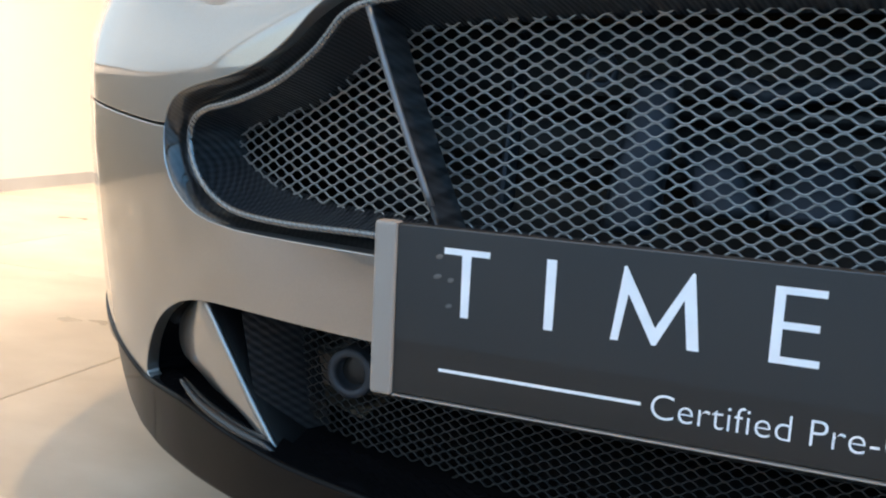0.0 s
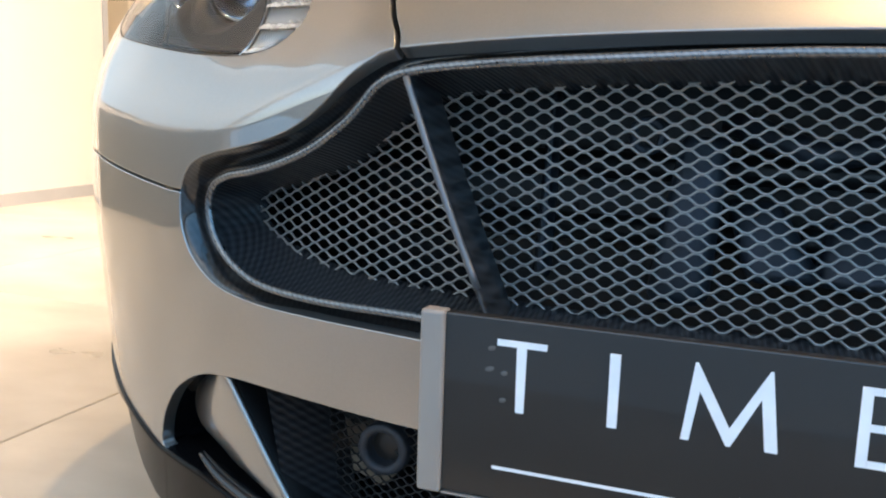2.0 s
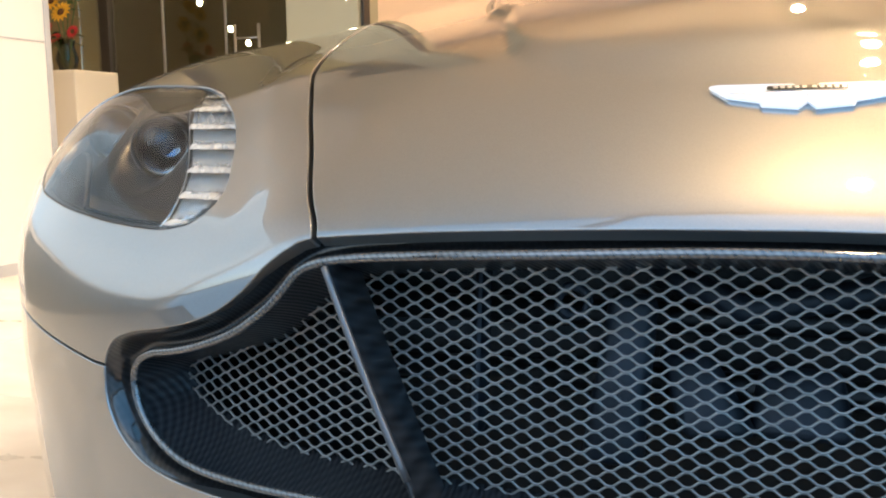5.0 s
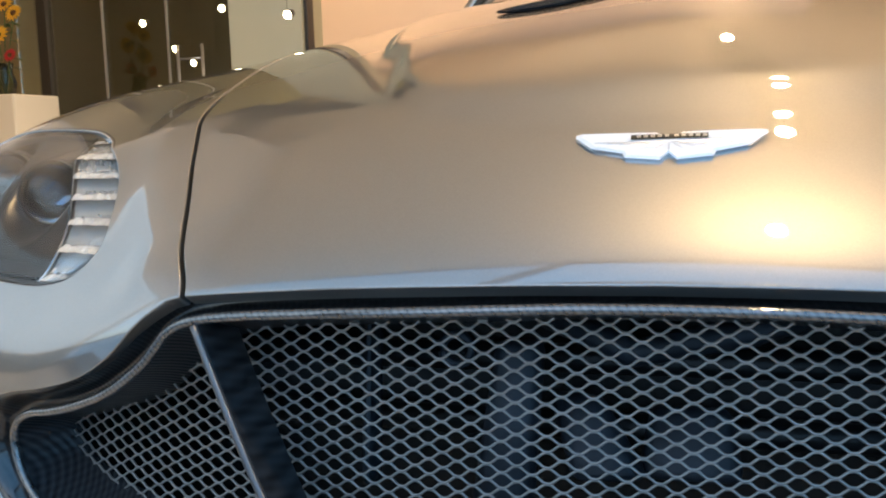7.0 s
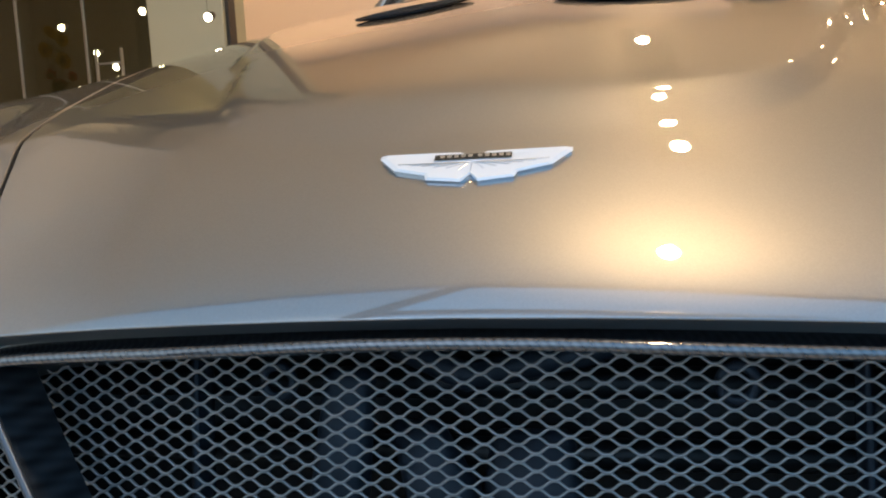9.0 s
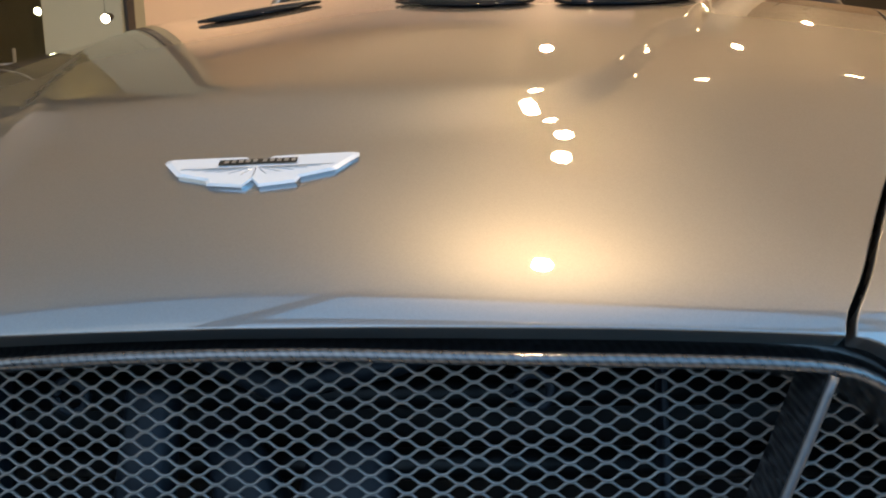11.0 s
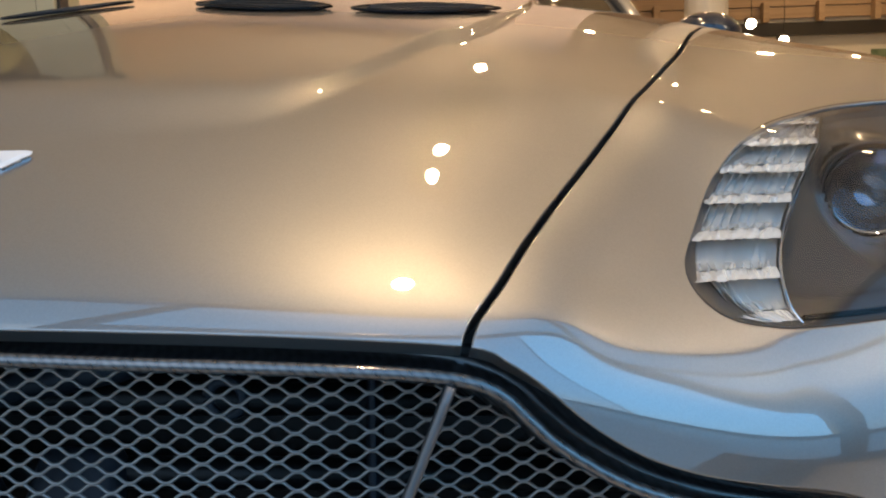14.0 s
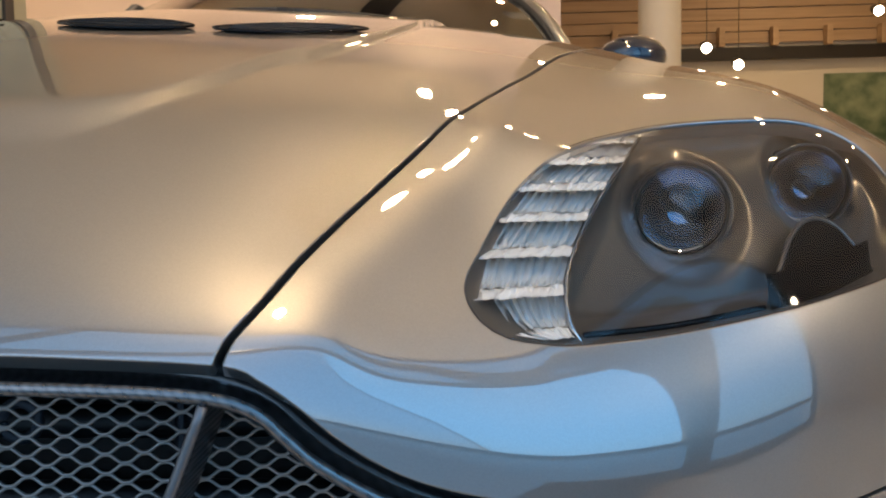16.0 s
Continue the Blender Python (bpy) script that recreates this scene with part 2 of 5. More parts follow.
def poly_dist(px, pz, poly):
    """Signed distance of points to a closed line, less than 0 inside it."""
    px, pz = np.atleast_1d(px).astype(float), np.atleast_1d(pz).astype(float)
    (x0, z0), (x1, z1) = poly.min(0), poly.max(0)
    res = np.hypot(np.maximum(np.maximum(x0 - px, px - x1), 0), np.maximum(np.maximum(z0 - pz, pz - z1), 0))
    near = np.nonzero(res < 0.02)[0]
    ax, az = poly[:, 0], poly[:, 1]
    bx, bz = np.roll(ax, -1), np.roll(az, -1)
    dx, dz = bx - ax, bz - az
    dd = dx * dx + dz * dz + 1e-18
    safe = np.where(np.abs(dz) < 1e-12, 1e-12, dz)
    for k in range(0, len(near), 4000):
        i = near[k : k + 4000]
        ox, oz = px[i, None] - ax, pz[i, None] - az
        u = np.clip((ox * dx + oz * dz) / dd, 0, 1)
        best = np.sqrt(((ox - u * dx) ** 2 + (oz - u * dz) ** 2).min(1))
        cross = ((az > pz[i, None]) != (bz > pz[i, None])) & (ox < dx * oz / safe)
        res[i] = np.where(cross.sum(1) % 2 == 1, -best, best)
    return res


def ramp(v, a, b):
    k = np.clip((v - a) / (b - a), 0, 1)
    return k * k * (3 - 2 * k)


# ---- the car's outer surface ----
HALF_W, NOSE_L, NOSE_Y, BOW = 0.922, 0.66, 0.012, 2.5
COWL = np.array((0.0, 2.03))
CREASE = spline([(0.0, 0.168), (0.085, 0.169), (0.153, 0.186), (0.187, 0.206), (0.213, 0.246), (0.236, 0.313), (0.258, 0.388), (0.294, 0.462), (0.34, 0.75), (0.37, 1.6)], 60)


# the fold in each front wing that follows the bonnet's edge and the mouth
RIDGE_Y, RIDGE_X = (0.05, 0.09, 0.13, 0.19, 0.26, 0.35), (0.345, 0.350, 0.376, 0.409, 0.433, 0.455)


def plan_level(x, y):
    b = np.maximum(NOSE_L - (y - NOSE_Y), 0) / NOSE_L
    return np.sqrt((np.abs(x) / HALF_W) ** BOW + b * b)


def nose_line(x):
    """How far back the front of the car lies at x."""
    return NOSE_Y + NOSE_L * (1 - np.sqrt(1 - np.minimum(np.abs(x) / HALF_W, 0.9999) ** BOW))


def shoulder(x):
    """The height at which the front face starts to roll over."""
    x = np.abs(x)
    return 0.621 - 0.041 * ramp(x, 0.30, 0.47) - 0.015 * ramp(x, 0.40, 0.58)


def fullness(x):
    """How square the roll from the front face to the top is: round at the nose, fuller at the corners."""
    return 2.0 + 0.22 * ramp(np.abs(x), 0.36, 0.56)


def top_height(x, y):
    x = np.abs(x)
    r = plan_level(x, y)
    d = np.maximum(1 - r, 0) * NOSE_L
    edge = np.minimum(x / np.maximum(r, 1e-6) ** (2 / BOW), HALF_W)
    roll = 0.20 + 0.028 * ramp(edge, 0.1, 0.5) - 0.13 * ramp(edge, 0.46, 0.62)
    low = shoulder(edge)
    far = np.minimum(y, 1.5)
    crown = 0.705 + 0.3768 * far - 0.1187 * far * far - 0.1753 * x * x - 0.0595 * x**4 * np.clip(1.25 - 0.7 * y, 0.3, 2) + 0.006 * np.exp(-((x / 0.14) ** 2)) - 0.0042 * np.exp(-((x / 0.25) ** 2))
    crown = crown + 0.030 * np.exp(-(((x - 0.676) / 0.111) ** 2) - ((y - 0.364) / 0.302) ** 2)
    q = np.clip(d / roll, 0, 1)
    n = fullness(edge)
    z = low + (crown - low) * (1 - (1 - q) ** n) ** (1 / n)
    z = z + 0.0066 * np.exp(-(((x - 0.74) / 0.1) ** 2)) * ramp(y, 0.30, 0.55) * (1 - 0.6 * ramp(y, 0.45, 1.0)) * ramp(d, 0, 0.09)
    inner = np.minimum(y - np.interp(x, CREASE[:, 0], CREASE[:, 1], right=9), 0.06)
    side = x - np.interp(y, RIDGE_Y, RIDGE_X)
    ridge = np.exp(-((side / np.where(side < 0, 0.030, 0.022)) ** 2)) * ramp(d, 0, 0.02) * (1 - ramp(y, 0.28, 0.45))
    return z + 0.0068 * ramp(inner, -0.034, 0.020) + 0.0038 * ridge


def tuck(z):
    return 0.12 * np.maximum(0.495 - z, 0) ** 1.15


def front_y(x, z):
    """The depth of the front surface at x and height z."""
    x, z = np.broadcast_arrays(np.abs(np.asarray(x, float)), np.asarray(z, float))
    lo = nose_line(x)
    wall = lo + tuck(z)
    a, b = lo.copy(), lo + 0.7
    for _ in range(40):
        c = (a + b) / 2
        up = top_height(x, c) > z
        b, a = np.where(up, c, b), np.where(up, a, c)
    return np.where(z > shoulder(x), b, wall)


_ang = np.linspace(0, math.pi / 2, 6001)
_px = HALF_W * np.sin(_ang) ** (2 / BOW)
_py = NOSE_Y + NOSE_L * (1 - np.cos(_ang))
_px, _py = np.append(_px, HALF_W), np.append(_py, COWL[1])
_len = np.append(0, np.cumsum(np.hypot(np.diff(_px), np.diff(_py))))
SIDE = _len[-1]
BASE_Z = 0.13


def skin(s, v):
    """A point of the outer skin: s metres along the plan line from the nose, v from -1 (sill) by 0 (shoulder) to 1 (cowl)."""
    s, v = np.broadcast_arrays(np.asarray(s, float), np.asarray(v, float))
    bx = np.interp(np.abs(s), _len, _px) * np.sign(s)
    by = np.interp(np.abs(s), _len, _py)
    k = 1 - (0.97 * np.maximum(v, 0)) ** 2
    x, y = bx * k, COWL[1] + (by - COWL[1]) * k
    low = shoulder(bx)
    wall_z = low + np.minimum(v, 0) * (low - BASE_Z)
    far = np.hypot(bx, by - COWL[1])
    t = np.where(v < 0, tuck(wall_z), 0) / far
    z = np.where(v > 0, top_height(x, y), wall_z)
    return np.stack([x * (1 - t), y + (COWL[1] - y) * t, z], -1)


def skin_normal(s, v):
    e = 2e-4
    a = skin(s + e, v) - skin(s - e, v)
    b = skin(s, v + e) - skin(s, v - e)
    n = np.cross(a, b)
    return n / (np.linalg.norm(n, axis=-1, keepdims=True) + 1e-12)


def panel(name, s_line, v_line, fields, mat, parent, label="", out=0.0, depth=0.012, roll=0.0025):
    """A body panel: the cells of the skin where all fields are below 0, cut cleanly along the fields' zero lines, with rolled edges."""
    ns, nv = len(s_line), len(v_line)
    S, V = np.meshgrid(s_line, v_line, indexing="ij")
    S, V = S.ravel().tolist(), V.ravel().tolist()
    P = skin(np.array(S), np.array(V))
    F = [list(f(P)) for f in fields]
    cells = [(i * nv + j, (i + 1) * nv + j, (i + 1) * nv + j + 1, i * nv + j + 1) for i in range(ns - 1) for j in range(nv - 1)]
    for n, field in enumerate(fields):
        vals, made, kept = F[n], {}, []
        for c in cells:
            signs = [vals[k] < 0 for k in c]
            if all(signs):
                kept.append(c)
                continue
            if not any(signs):
                continue
            poly = []
            for a, b in zip(c, c[1:] + c[:1]):
                if vals[a] < 0:
                    poly.append(a)
                if (vals[a] < 0) != (vals[b] < 0):
                    key = (min(a, b), max(a, b))
                    if key not in made:
                        lo, hi = key
                        fl, fh, tl, th = vals[lo], vals[hi], 0.0, 1.0
                        for _ in range(3):
                            t = tl + (th - tl) * fl / (fl - fh)
                            s, v = S[lo] + t * (S[hi] - S[lo]), V[lo] + t * (V[hi] - V[lo])
                            f = float(field(skin(s, v)[None])[0])
                            if (f < 0) == (fl < 0):
                                tl, fl = t, f
                            else:
                                th, fh = t, f
                            if abs(f) < 1e-6 or tl >= th:
                                break
                        made[key] = len(S)
                        S.append(s), V.append(v)
                        p = skin(s, v)[None]
                        for m, g in enumerate(fields):
                            F[m].append(float(g(p)[0]) if m != n else -1e-9)
                    poly.append(made[key])
            if len(poly) > 2:
                kept.append(tuple(poly))
        cells = kept
    used = sorted({k for c in cells for k in c})
    slot = {k: i for i, k in enumerate(used)}
    s, v = np.array([S[k] for k in used]), np.array([V[k] for k in used])
    pts, nor = skin(s, v), skin_normal(s, v)
    pts = pts + nor * out
    cells = [tuple(slot[k] for k in c) for c in cells]
    count = {}
    for c in cells:
        for a, b in zip(c, c[1:] + c[:1]):
            count[(a, b)] = count.get((a, b), 0) + 1
    rim = [(a, b) for a, b in count if (b, a) not in count]
    away = np.zeros_like(pts)
    for a, b in rim:
        t = np.cross(pts[b] - pts[a], nor[a])
        t /= np.linalg.norm(t) + 1e-12
        away[a] += t
        away[b] += t
    ends = sorted({k for e in rim for k in e})
    w = away[ends]
    w /= np.linalg.norm(w, axis=1, keepdims=True) + 1e-9
    p, nn, base = pts[ends], nor[ends], len(pts)
    rows = [(p + roll * (w * 0.6 - nn * 0.15), nn * 0.75 + w * 0.65), (p + roll * (w * 0.95 - nn * 0.55), nn * 0.3 + w * 0.95), (p + roll * (w - nn * 1.2), w), (p + roll * w - nn * depth, w)]
    place = {k: i for i, k in enumerate(ends)}
    allp, alln, faces = [pts], [nor], list(cells)
    for r, (q, m) in enumerate(rows):
        allp.append(q)
        alln.append(m / (np.linalg.norm(m, axis=1, keepdims=True) + 1e-12))
        for a, b in rim:
            lo = (a, b) if r == 0 else (base + (r - 1) * len(ends) + place[a], base + (r - 1) * len(ends) + place[b])
            hi = (base + r * len(ends) + place[a], base + r * len(ends) + place[b])
            faces.append((lo[1], lo[0], hi[0], hi[1]))
    return raw(name, np.vstack(allp), faces, mat, parent, label, True, np.vstack(alln))


# ---- outlines on the car's face: half lines in x and z, mirrored ----
N_LINE = 221
PAINT_EDGE = spline([(0, 0.654), (0.08, 0.653), (0.16, 0.6505), (0.23, 0.647), (0.302, 0.641), (0.320, 0.634), (0.337, 0.622), (0.358, 0.603), (0.384, 0.586), (0.413, 0.5745), (0.445, 0.5665), (0.477, 0.560), (0.503, 0.550), (0.516, 0.534), (0.519, 0.512), (0.515, 0.492), (0.502, 0.473), (0.475, 0.457), (0.43, 0.450), (0.37, 0.449), (0.28, 0.449), (0.15, 0.447), (0, 0.446)], N_LINE)
RIM_LINE = spline([(0, 0.643), (0.063, 0.642), (0.16, 0.6375), (0.21, 0.635), (0.266, 0.631), (0.30, 0.626), (0.318, 0.618), (0.330, 0.606), (0.346, 0.591), (0.377, 0.571), (0.412, 0.557), (0.441, 0.549), (0.465, 0.544), (0.483, 0.535), (0.491, 0.520), (0.487, 0.501), (0.478, 0.487), (0.460, 0.473), (0.428, 0.462), (0.372, 0.459), (0.28, 0.461), (0.15, 0.46), (0, 0.459)], N_LINE)
MESH_LINE = spline([(0, 0.628), (0.063, 0.627), (0.16, 0.622), (0.21, 0.619), (0.26, 0.615), (0.29, 0.609), (0.305, 0.602), (0.318, 0.594), (0.336, 0.578), (0.365, 0.558), (0.40, 0.545), (0.425, 0.537), (0.445, 0.531), (0.460, 0.525), (0.467, 0.517), (0.465, 0.507), (0.458, 0.498), (0.44, 0.488), (0.41, 0.478), (0.36, 0.471), (0.277, 0.469), (0.15, 0.467), (0, 0.466)], N_LINE)
INTAKE_LINE = spline([(0, 0.383), (0.276, 0.381), (0.335, 0.381), (0.4035, 0.381), (0.45, 0.380), (0.483, 0.377), (0.516, 0.367), (0.549, 0.3457), (0.574, 0.3164), (0.586, 0.292), (0.589, 0.276), (0.578, 0.2725), (0.545, 0.2715), (0.498, 0.266), (0.464, 0.2605), (0.43, 0.2555), (0.397, 0.251), (0.357, 0.248), (0.2, 0.243), (0, 0.24)], N_LINE)
LAMP_LINE = spline([(0.672, 0.6575), (0.646, 0.6535), (0.585, 0.6455), (0.525, 0.639), (0.473, 0.637), (0.449, 0.6395), (0.433, 0.6435), (0.421, 0.651), (0.4135, 0.661), (0.4125, 0.672), (0.4215, 0.688), (0.434, 0.708), (0.447, 0.7225), (0.463, 0.735), (0.486, 0.7445), (0.513, 0.751), (0.55, 0.7575), (0.60, 0.761), (0.645, 0.7605), (0.674, 0.753), (0.694, 0.738), (0.705, 0.718), (0.708, 0.695), (0.699, 0.672), (0.672, 0.6575)], 181)[:-1]


def closed(half):
    """The half line and its mirror image as one closed line."""
    left = half[::-1][1:-1] * (-1, 1)
    return np.vstack([half, left])


def thin(poly, step):
    return poly[::step]


EDGE_POLY, INTAKE_POLY, LAMP_POLY = thin(closed(PAINT_EDGE), 2), thin(closed(INTAKE_LINE), 2), thin(LAMP_LINE, 1)
SHUT_Y = np.linspace(0.0, 2.2, 400)
_shut = spline([(0.297, 0.0), (0.302, 0.041), (0.3125, 0.060), (0.3205, 0.0745), (0.3425, 0.122), (0.3755, 0.190), (0.411, 0.275), (0.462, 0.445), (0.503, 0.615), (0.535, 0.74), (0.59, 1.0), (0.66, 1.7), (0.69, 2.2)], 400)
SHUT_X = np.interp(SHUT_Y, _shut[:, 1], _shut[:, 0])
GAP = 0.0030


def off_bonnet(p):
    return np.abs(p[:, 0]) - np.interp(p[:, 1], SHUT_Y, SHUT_X)


def off_mouth(p):
    return 0.0025 - poly_dist(p[:, 0], p[:, 2], EDGE_POLY) - 1.0 * (p[:, 1] > 0.4)


def off_seam(p):
    x = np.abs(p[:, 0])
    return p[:, 2] - (0.528 + 0.085 * np.maximum(x - 0.535, 0))


def off_intake(p):
    return -poly_dist(p[:, 0], p[:, 2], INTAKE_POLY) - 1.0 * (p[:, 1] > 0.4)


def in_lamp(p):
    return poly_dist(np.abs(p[:, 0]), p[:, 2], LAMP_POLY) + 1.0 * (p[:, 1] > 0.6)


def screen_base(x):
    return 1.25 + 1.6 * x * x


def in_arch(p):
    return np.hypot(p[:, 1] - 0.90, p[:, 2] - 0.33) - 0.365 + 5.0 * (np.abs(p[:, 0]) < 0.6)


def chin(p):
    """The joint between the bumper and the splitter: it rises outside the side ducts."""
    return 0.272 + 0.2 * np.maximum(np.abs(p[:, 0]) - 0.593, 0)


car = new("sports_car")
tagged(car, "silver metallic sports coupe with carbon-framed mesh grille on a pale floor", "car")

fine = np.concatenate([np.arange(-2.6, -1.15, 0.03), np.arange(-1.15, 1.15, 0.0075), np.arange(1.15, 2.61, 0.03)])
fine = np.clip(fine, -SIDE + 1e-6, SIDE - 1e-6)
fine = np.unique(np.concatenate([[-SIDE + 1e-6], fine, [SIDE - 1e-6]]))
front_s = fine[np.abs(fine) < 1.2]
v_top = np.linspace(0.0, 0.98, 150)
v_all = np.concatenate([np.linspace(-1, 0, 66)[:-1], v_top])

panel("bonnet", fine[np.abs(fine) < 2.3], v_top, [lambda p: off_bonnet(p) + GAP, off_mouth, lambda p: p[:, 1] - screen_base(p[:, 0]) - 0.05], PAINT, car, "silver bonnet with a raised centre", roll=0.0011)
for sign in (-1, 1):
    side_s = fine[fine > 0.15] if sign > 0 else fine[fine < -0.15]
    panel("fender", side_s, v_all, [lambda p: GAP - off_bonnet(p), off_mouth, lambda p: GAP * 0.75 - off_seam(p), lambda p: -in_lamp(p), lambda p: -in_arch(p)], PAINT, car, "silver front wing", roll=0.0012)
panel("bumper", fine[np.abs(fine) < 1.6], np.linspace(-1, 0, 100), [lambda p: off_seam(p) + GAP * 0.75, off_mouth, off_intake, lambda p: chin(p) - p[:, 2], lambda p: -in_arch(p)], PAINT, car, "silver front bumper", roll=0.0012)
SPLIT_X, SPLIT_Z = (0.42, 0.50, 0.567, 0.612, 0.638, 0.655, 0.67), (0.198, 0.201, 0.206, 0.215, 0.231, 0.252, 0.284)
panel("splitter", fine[np.abs(fine) < 1.6], np.linspace(-1, -0.2, 70), [lambda p: p[:, 2] - chin(p) + 0.003, off_intake, lambda p: np.interp(np.abs(p[:, 0]), SPLIT_X, SPLIT_Z) - p[:, 2], lambda p: -in_arch(p)], SPLITTER, car, "gloss black front splitter", 0.003, 0.03, 0.005)

# ---- grille ----


def ring_points(half, back, add=0.0):
    """A closed outline laid on the nose's plan line, set back by a depth."""
    line = closed(half)
    return np.stack([line[:, 0], nose_line(line[:, 0]) + back + add, line[:, 1]], -1)


def loop(row):
    return np.vstack([row, row[:1]])


grille = new("grille")
grille.parent = car
edge_line = closed(PAINT_EDGE)
edge_pts = np.stack([edge_line[:, 0], front_y(edge_line[:, 0], edge_line[:, 1]), edge_line[:, 1]], -1)
rim_pts = ring_points(RIM_LINE, 0.012)
mesh_pts = ring_points(MESH_LINE, 0.062)
trough = []
lip = ramp(np.abs(edge_line[:, 0]), 0.38, 0.47)[:, None]
for k, back, turn in ((-0.08, 0.010, 0.002), (0.0, 0.014, 0.0015), (0.12, 0.016, 0.0025), (0.25, 0.018, 0.006), (0.4, 0.019, 0.011), (0.55, 0.020, 0.016), (0.8, 0.017, 0.017), (0.97, 0.006, 0.006)):
    row = edge_pts * (1 - k) + rim_pts * k
    row[:, 1:2] += (back - 0.004 * k) * (1 - lip) + turn * lip
    trough.append(loop(row))
raw("frame", *strip(trough), CARBON, grille, "black carbon-fibre grille frame")
throat = [loop(rim_pts * (1 - k) + mesh_pts * k + (0, 0.004 * math.sin(k * 3.1), 0)) for k in (0.0, 0.15, 0.4, 0.7, 1.0, 1.12)]
raw("throat", *strip(throat), CARBON_RIB, grille, "ribbed black carbon throat")
part("rim", tube_bm([tuple(p - (0, 0.0005, 0)) for p in rim_pts], 0.0034, 10, True), CARBON_BEAD, grille, "woven carbon rim", True)


def hex_mesh(name, outline, back, mat, parent, label, px=0.0195, pz=0.0102, width=0.0018, depth=0.0022, shift=0.005):
    """Flattened expanded metal: rows of eye-shaped openings between rounded strands that meet in short bonds, on the nose's curve."""
    poly = thin(closed(outline), 3)
    x1, z0, z1 = poly[:, 0].max(), poly[:, 1].min(), poly[:, 1].max()
    rnd = random.Random(3)
    # half a wave of strand, from the middle of one bond to the middle of the next
    u = np.array([0.0, 0.15, 0.25, 0.36, 0.5, 0.64, 0.75, 0.85, 1.0])
    h = np.array([0.0, 0.02, 0.09, 0.255, 0.5, 0.745, 0.91, 0.98, 1.0])
    ring = [(math.cos(a), math.sin(a)) for a in np.linspace(0, 2 * math.pi, 7)[:-1]]
    cols, rows = int(x1 / (px / 2)) + 2, int((z1 - z0) / pz) + 3
    mids, ends = [], []
    for i in range(-cols, cols + 1):
        for j in range(-1, rows):
            za = z0 + j * pz + (pz / 2 if i % 2 else 0)
            for up in (1, -1):
                mids.append((shift + i * px / 2 + px / 4, za + up * pz / 4 + pz / 2))
                ends.append((shift + i * px / 2, za + pz / 2, up))
    inside = poly_dist([m[0] for m in mids], [m[1] for m in mids], poly) < 0.004
    verts, faces = [], []
    for keep, (xa, za, up) in zip(inside, ends):
        if not keep:
            continue
        jit = rnd.uniform(-1e-4, 1e-4)
        xs = xa + u * px / 2
        zs = za + up * (h * pz / 2 + 0.22 * width * (1 - 2 * h)) + jit * np.sin(u * math.pi)
        ys = nose_line(xs) + back + 0.0006 * up * (h - 0.5)
        dx, dz = np.gradient(xs), np.gradient(zs)
        ln = np.hypot(dx, dz)
        base, n = len(verts), len(xs)
        for k in range(n):
            nx, nz = -dz[k] / ln[k], dx[k] / ln[k]
            for c, sn in ring:
                verts.append((xs[k] + nx * c * width / 2, ys[k] + depth / 2 + sn * depth / 2, zs[k] + nz * c * width / 2))
        for k in range(n - 1):
            for q in range(6):
                a, b = base + k * 6 + q, base + k * 6 + (q + 1) % 6
                faces.append((a, b, b + 6, a + 6))
    return raw(name, verts, faces, mat, parent, label, True)


VANE_EDGE = material("vane_edge", (0.16, 0.16, 0.165), 0.35, 0.6)
hex_mesh("mesh", MESH_LINE, 0.060, STEEL, grille, "bronze-grey expanded metal mesh")
for sign in (-1, 1):
    rows = []
    for x, z in spline([(0.2945, 0.626), (0.279, 0.585), (0.258, 0.535), (0.236, 0.485), (0.227, 0.464)], 14):
        y = float(nose_line(x))
        w = 0.0026
        rows.append([(sign * (x + dx), y + dy, z) for dx, dy in ((-w, 0.055), (-w, 0.016), (-w * 0.7, 0.0095), (0, 0.0075), (w * 0.7, 0.0095), (w, 0.016), (w, 0.055))])
    vane = raw("vane", *strip(rows), CARBON_RIB, grille, "thin black carbon vane")
    part("vane_edge", tube_bm([(sign * x, float(nose_line(x)) + 0.009, z) for x, z in spline([(0.2945, 0.624), (0.279, 0.585), (0.258, 0.535), (0.236, 0.487)], 14)], 0.0026, 8), VANE_EDGE, grille, "satin grey edge of the vane", True)
    rows = []

# what shows behind the mesh
part("radiator", box_bm(-0.44, 0.44, 0.30, 0.33, 0.24, 0.63), BLACK, grille, "black radiator core")
def bracket(x, z, w, h, y, lean):
    """A cast upright with a rounded foot and a slanting web."""
    bm = box_bm(-w / 2, w / 2, 0, 0.022, -h / 2, h / 2, 0.009, 3)
    for v in bm.verts:
        k = v.co.z / h
        v.co.x = v.co.x * (1.0 - 0.28 * k) + lean * k * h
        v.co.y += 0.012 * math.sin(3.0 * k) + 0.02 * (v.co.x / w) ** 2
    bmesh.ops.translate(bm, verts=bm.verts, vec=(x, y, z))
    part("bracket", bm, RADIATOR, grille, "blue-grey alloy bracket behind the mesh", True)


